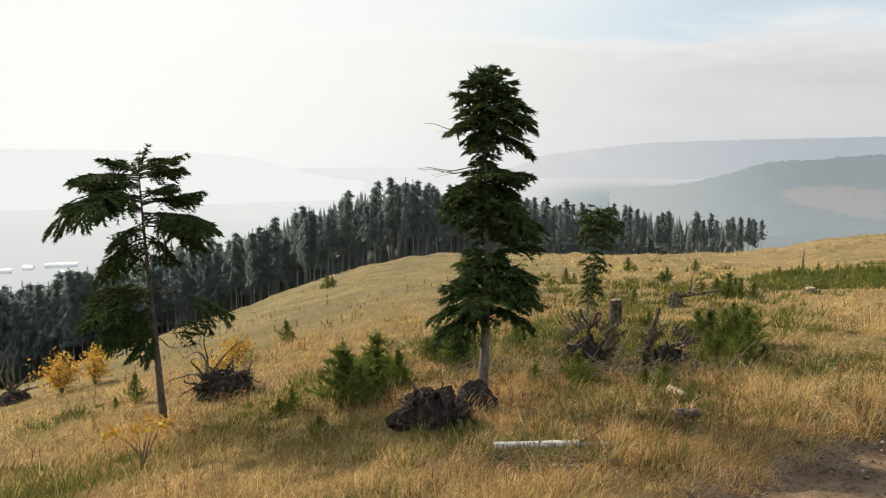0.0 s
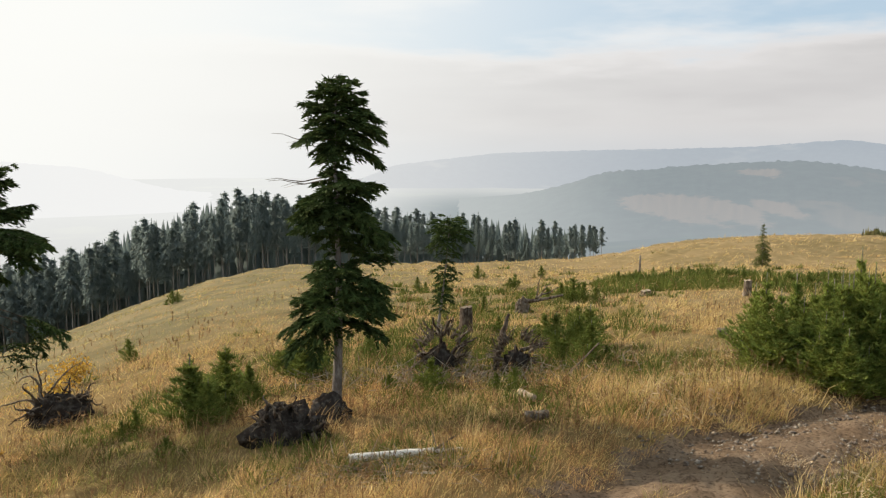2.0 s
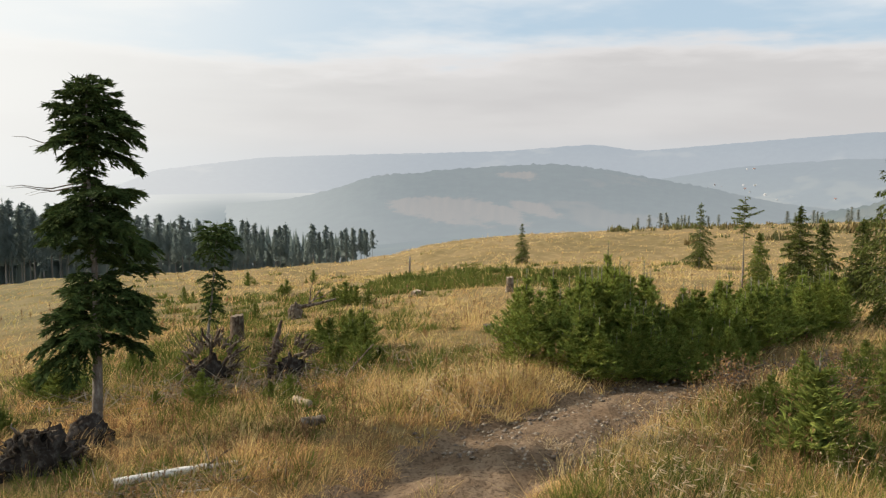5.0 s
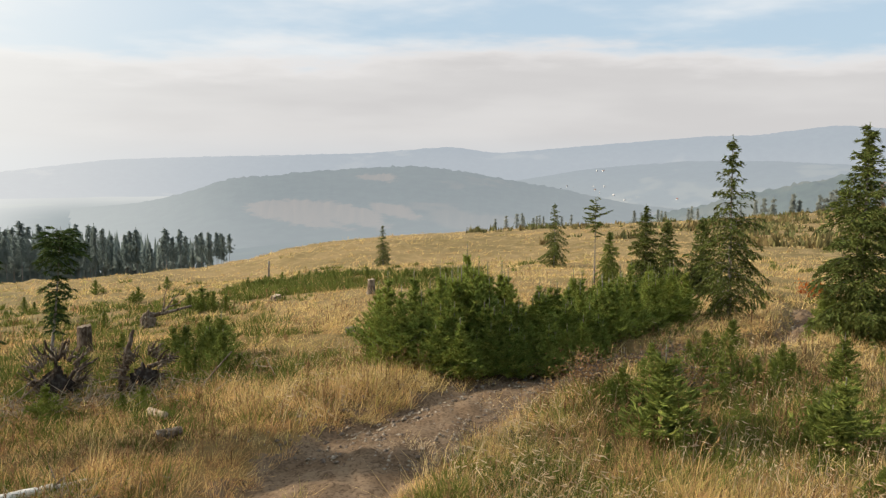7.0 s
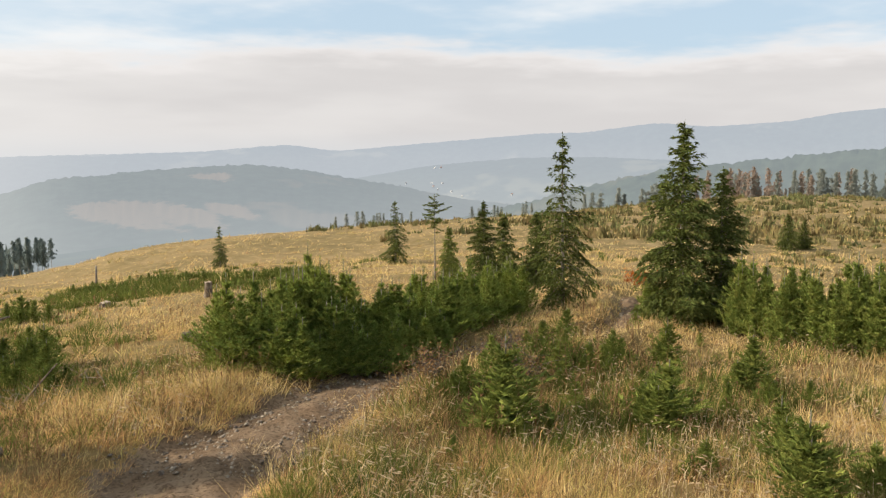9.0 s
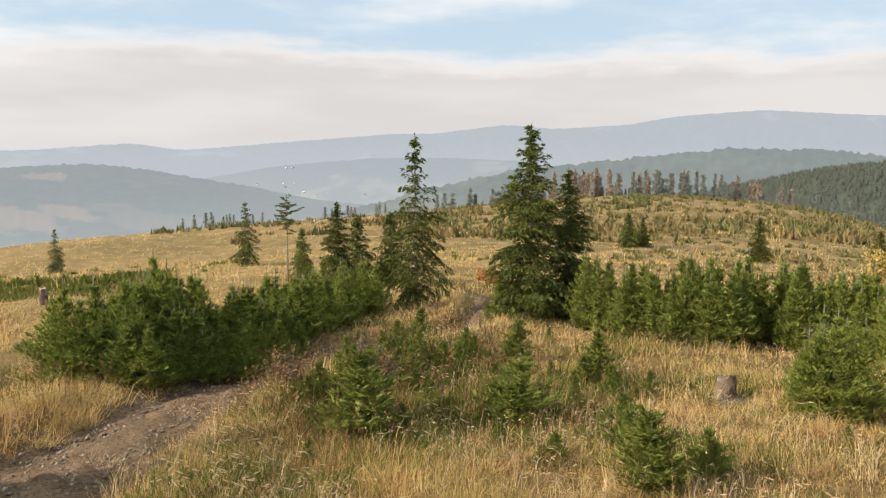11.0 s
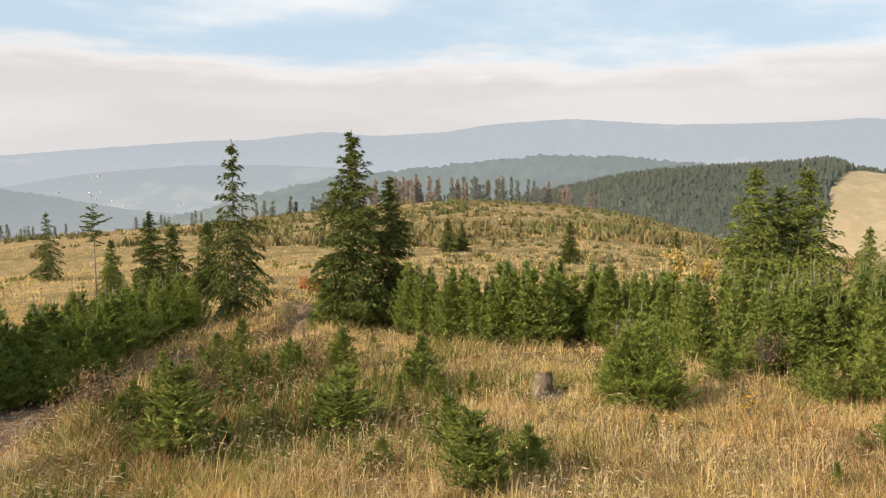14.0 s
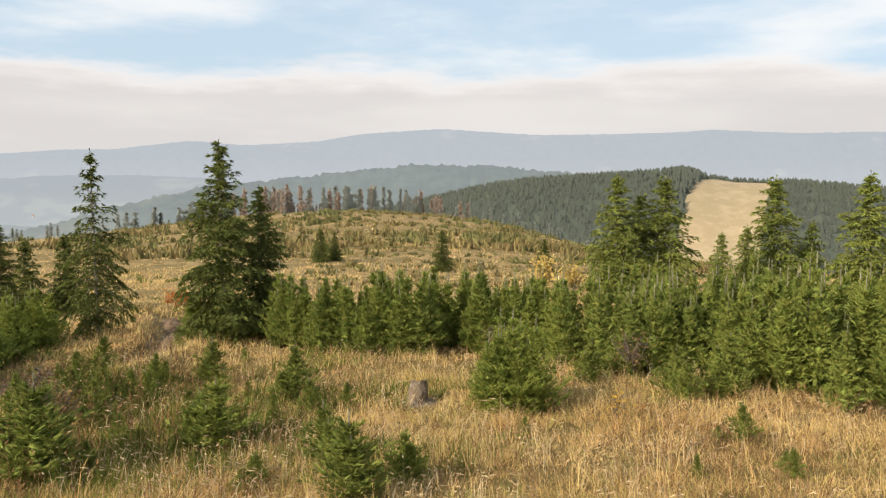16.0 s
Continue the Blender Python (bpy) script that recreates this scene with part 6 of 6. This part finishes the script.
# low green scrub in patches on the near slope and along the brow
x, y = scatter(r, 20000, 9, 70, 1.3)
want = -0.10 + 0.55 * hummock(x, y, 3.5, 22, 5, 6) + 0.7 * hummock(x, y, 8, 37, 5, 7) + 0.55 * waves(x, y, 6, 90) + 0.7 * hummock(x, y, 7, 28, 5, 10) + 0.75 * hummock(x, y, 21, 41, 5, 9) + 1.3 * hummock(x, y, 13.5, 9, 4.2, 2.8) + 0.15 * hummock(x, y, -3, 16, 7, 5) + 0.5 * hummock(x, y, 5, 20, 4, 5)
keep = (r.rand(len(x)) < want - 0.5 * ((np.hypot(x, y) > 24) & (x < 2))) & (track_distance(x, y) > 1.2)
x, y = x[keep], y[keep]
brow_a, brow_d = np.radians(r.uniform(20, 37, 700)), r.uniform(38, 48, 700)
x, y = np.concatenate([x, brow_d * np.sin(brow_a)]), np.concatenate([y, brow_d * np.cos(brow_a)])
size = r.uniform(0.12, 0.38, len(x)) * (1 + 0.4 * hummock(x, y, 13.5, 9, 4.2, 2.8))
x, y, q, w = spread(r, x, y, 36, size * 1.15)
size = np.repeat(size, 36)
dd = np.hypot(x, y)
scrub = blades(r, x, y, size * (1.25 - w) * r.uniform(0.5, 1.3, len(x)) + 0.05, np.maximum(0.022, 0.0017 * dd) * r.uniform(0.7, 1.3, len(x)), np.clip(0.2 + 0.7 * w, 0, 1), q, False)
ob = new("green_scrub", scrub.mesh("green_scrub"))
ob.data.materials.append(M_SCRUB)
tagged(ob, "patches of low green bilberry scrub in the grass", "scrub", kind="stuff")

# cut brush round the birch log
m = 420
x, y = r.normal(1.3, 0.75, m), r.normal(12.0, 0.38, m)
foot = np.stack([x, y, land(x, y) + r.uniform(0.0, 0.10, m)], -1)
brush_sticks = Geo().shoots(foot, np.stack([r.normal(0, 1, m), r.normal(0, 0.6, m), r.normal(0.1, 0.25, m)], -1), r.uniform(0.12, 0.5, m), r.uniform(0.010, 0.024, m))
m = 700
x, y = r.normal(3.4, 1.9, m), r.normal(18.6, 0.8, m)
foot = np.stack([x, y, land(x, y) + r.uniform(0.0, 0.16, m)], -1)
brush_sticks.shoots(foot, np.stack([r.normal(0, 1, m), r.normal(0, 0.6, m), r.normal(0.25, 0.35, m)], -1), r.uniform(0.15, 0.7, m), r.uniform(0.012, 0.030, m))
ob = new("cut_brush", brush_sticks.mesh("cut_brush"))
ob.data.materials.append(M_BRUSH)
tagged(ob, "pale cut twigs and brush strewn round logs and roots", "brush", kind="stuff")

# heath and seedlings on the felled dome and the far meadow
x, y, s = [], [], []
while len(x) < 4200:
    a, d = radians(r.uniform(36, 92)), r.uniform(75, 300)
    px, py = d * math.sin(a), d * math.cos(a)
    if r.rand() < 0.5 + 0.6 * float(waves(np.array(px), np.array(py), 45, 86)) - (0.45 if math.degrees(a) < 52 else 0):
        x.append(px), y.append(py), s.append(r.uniform(0.3, 1.0) ** 2 * 1.1 + 0.25)
for _ in range(1700):
    a, d = radians(r.uniform(66, 93)), r.uniform(44, 115)
    px, py = d * math.sin(a), d * math.cos(a)
    if r.rand() < 0.55 + 0.6 * float(waves(np.array(px), np.array(py), 22, 87)):
        x.append(px), y.append(py), s.append(r.uniform(0.15, 0.55))
x, y, s = np.array(x), np.array(y), np.array(s)
x, y, s = (np.repeat(q, 14) for q in (x, y, s))
x, y = x + r.normal(0, 0.30, len(x)) * s, y + r.normal(0, 0.30, len(y)) * s
heath = blades(r, x, y, s * r.uniform(0.4, 1.0, len(x)), 0.28 * s + 0.1, np.clip(r.normal(0.3, 0.3, len(x)), 0, 1), r.uniform(0, 6.3, len(x)), False)
ob = new("heath_shrubs", heath.mesh("heath_shrubs"))
ob.data.materials.append(M_SHRUB)
tagged(ob, "low green and ochre heath scrub on the felled dome", "scrub", kind="stuff")

# ---- far houses ----
def house(x, y, z, wide, deep, tall, turn, label, group, roof=None, wall=None):
    ob = thing("house", label, "house", x, y, group, z=z)
    ob.rotation_euler = (0, 0, radians(turn))
    w, d = wide / 2, deep / 2
    box = [(-w, -d, -2), (w, -d, -2), (w, d, -2), (-w, d, -2), (-w, -d, tall), (w, -d, tall), (w, d, tall), (-w, d, tall), (-w, 0, tall + d * 0.8), (w, 0, tall + d * 0.8)]
    part("wall", Geo().add(box, [(0, 1, 5, 4), (1, 2, 6, 5), (2, 3, 7, 6), (3, 0, 4, 7)], [(5, 6, 9), (7, 4, 8)]), wall or M_WALL, ob)
    e = 0.6
    top = [(-w - e, -d - e, tall - 0.3), (w + e, -d - e, tall - 0.3), (w + e, 0, tall + d * 0.8 + 0.3), (-w - e, 0, tall + d * 0.8 + 0.3), (w + e, d + e, tall - 0.3), (-w - e, d + e, tall - 0.3)]
    part("roof", Geo().add(top, [(0, 1, 2, 3), (3, 2, 4, 5)]), roof or M_ROOF, ob)
    return ob


r = np.random.RandomState(86)
for a, up in ((42.1, -2.35), (42.5, -2.3), (42.9, -2.32), (44.0, -2.75), (44.3, -2.5), (44.6, -2.65), (44.9, -2.35), (45.2, -2.55), (45.5, -2.8), (44.2, -2.2), (46.2, -3.05), (44.4, -1.25), (44.8, -1.2), (49.5, -3.0)):
    d = 2500.0
    while d < 3200 and far_height["backdrop_foothills"](a, d) < d * math.tan(radians(up)):
        d += 4
    x, y = d * math.sin(radians(a)), d * math.cos(radians(a))
    house(x, y, far_height["backdrop_foothills"](a, d), r.uniform(4, 7), 4, 2.0, r.uniform(0, 180), "white house of a far village in haze", "village houses", M_FAR_WALL if r.rand() < 0.4 else None, M_FAR_WALL)
for x, y, wide in ((-560, 1080, 30), (-540, 1110, 16), (-505, 1130, 50), (-470, 1060, 14), (-455, 1050, 16), (-430, 1085, 14), (-270, 1350, 18), (-240, 1360, 14)):
    house(x, y, land_at(x, y), wide * 0.8, 9, 3, r.uniform(-20, 20), "white hall on the hazy valley floor", "valley halls", M_WALL)
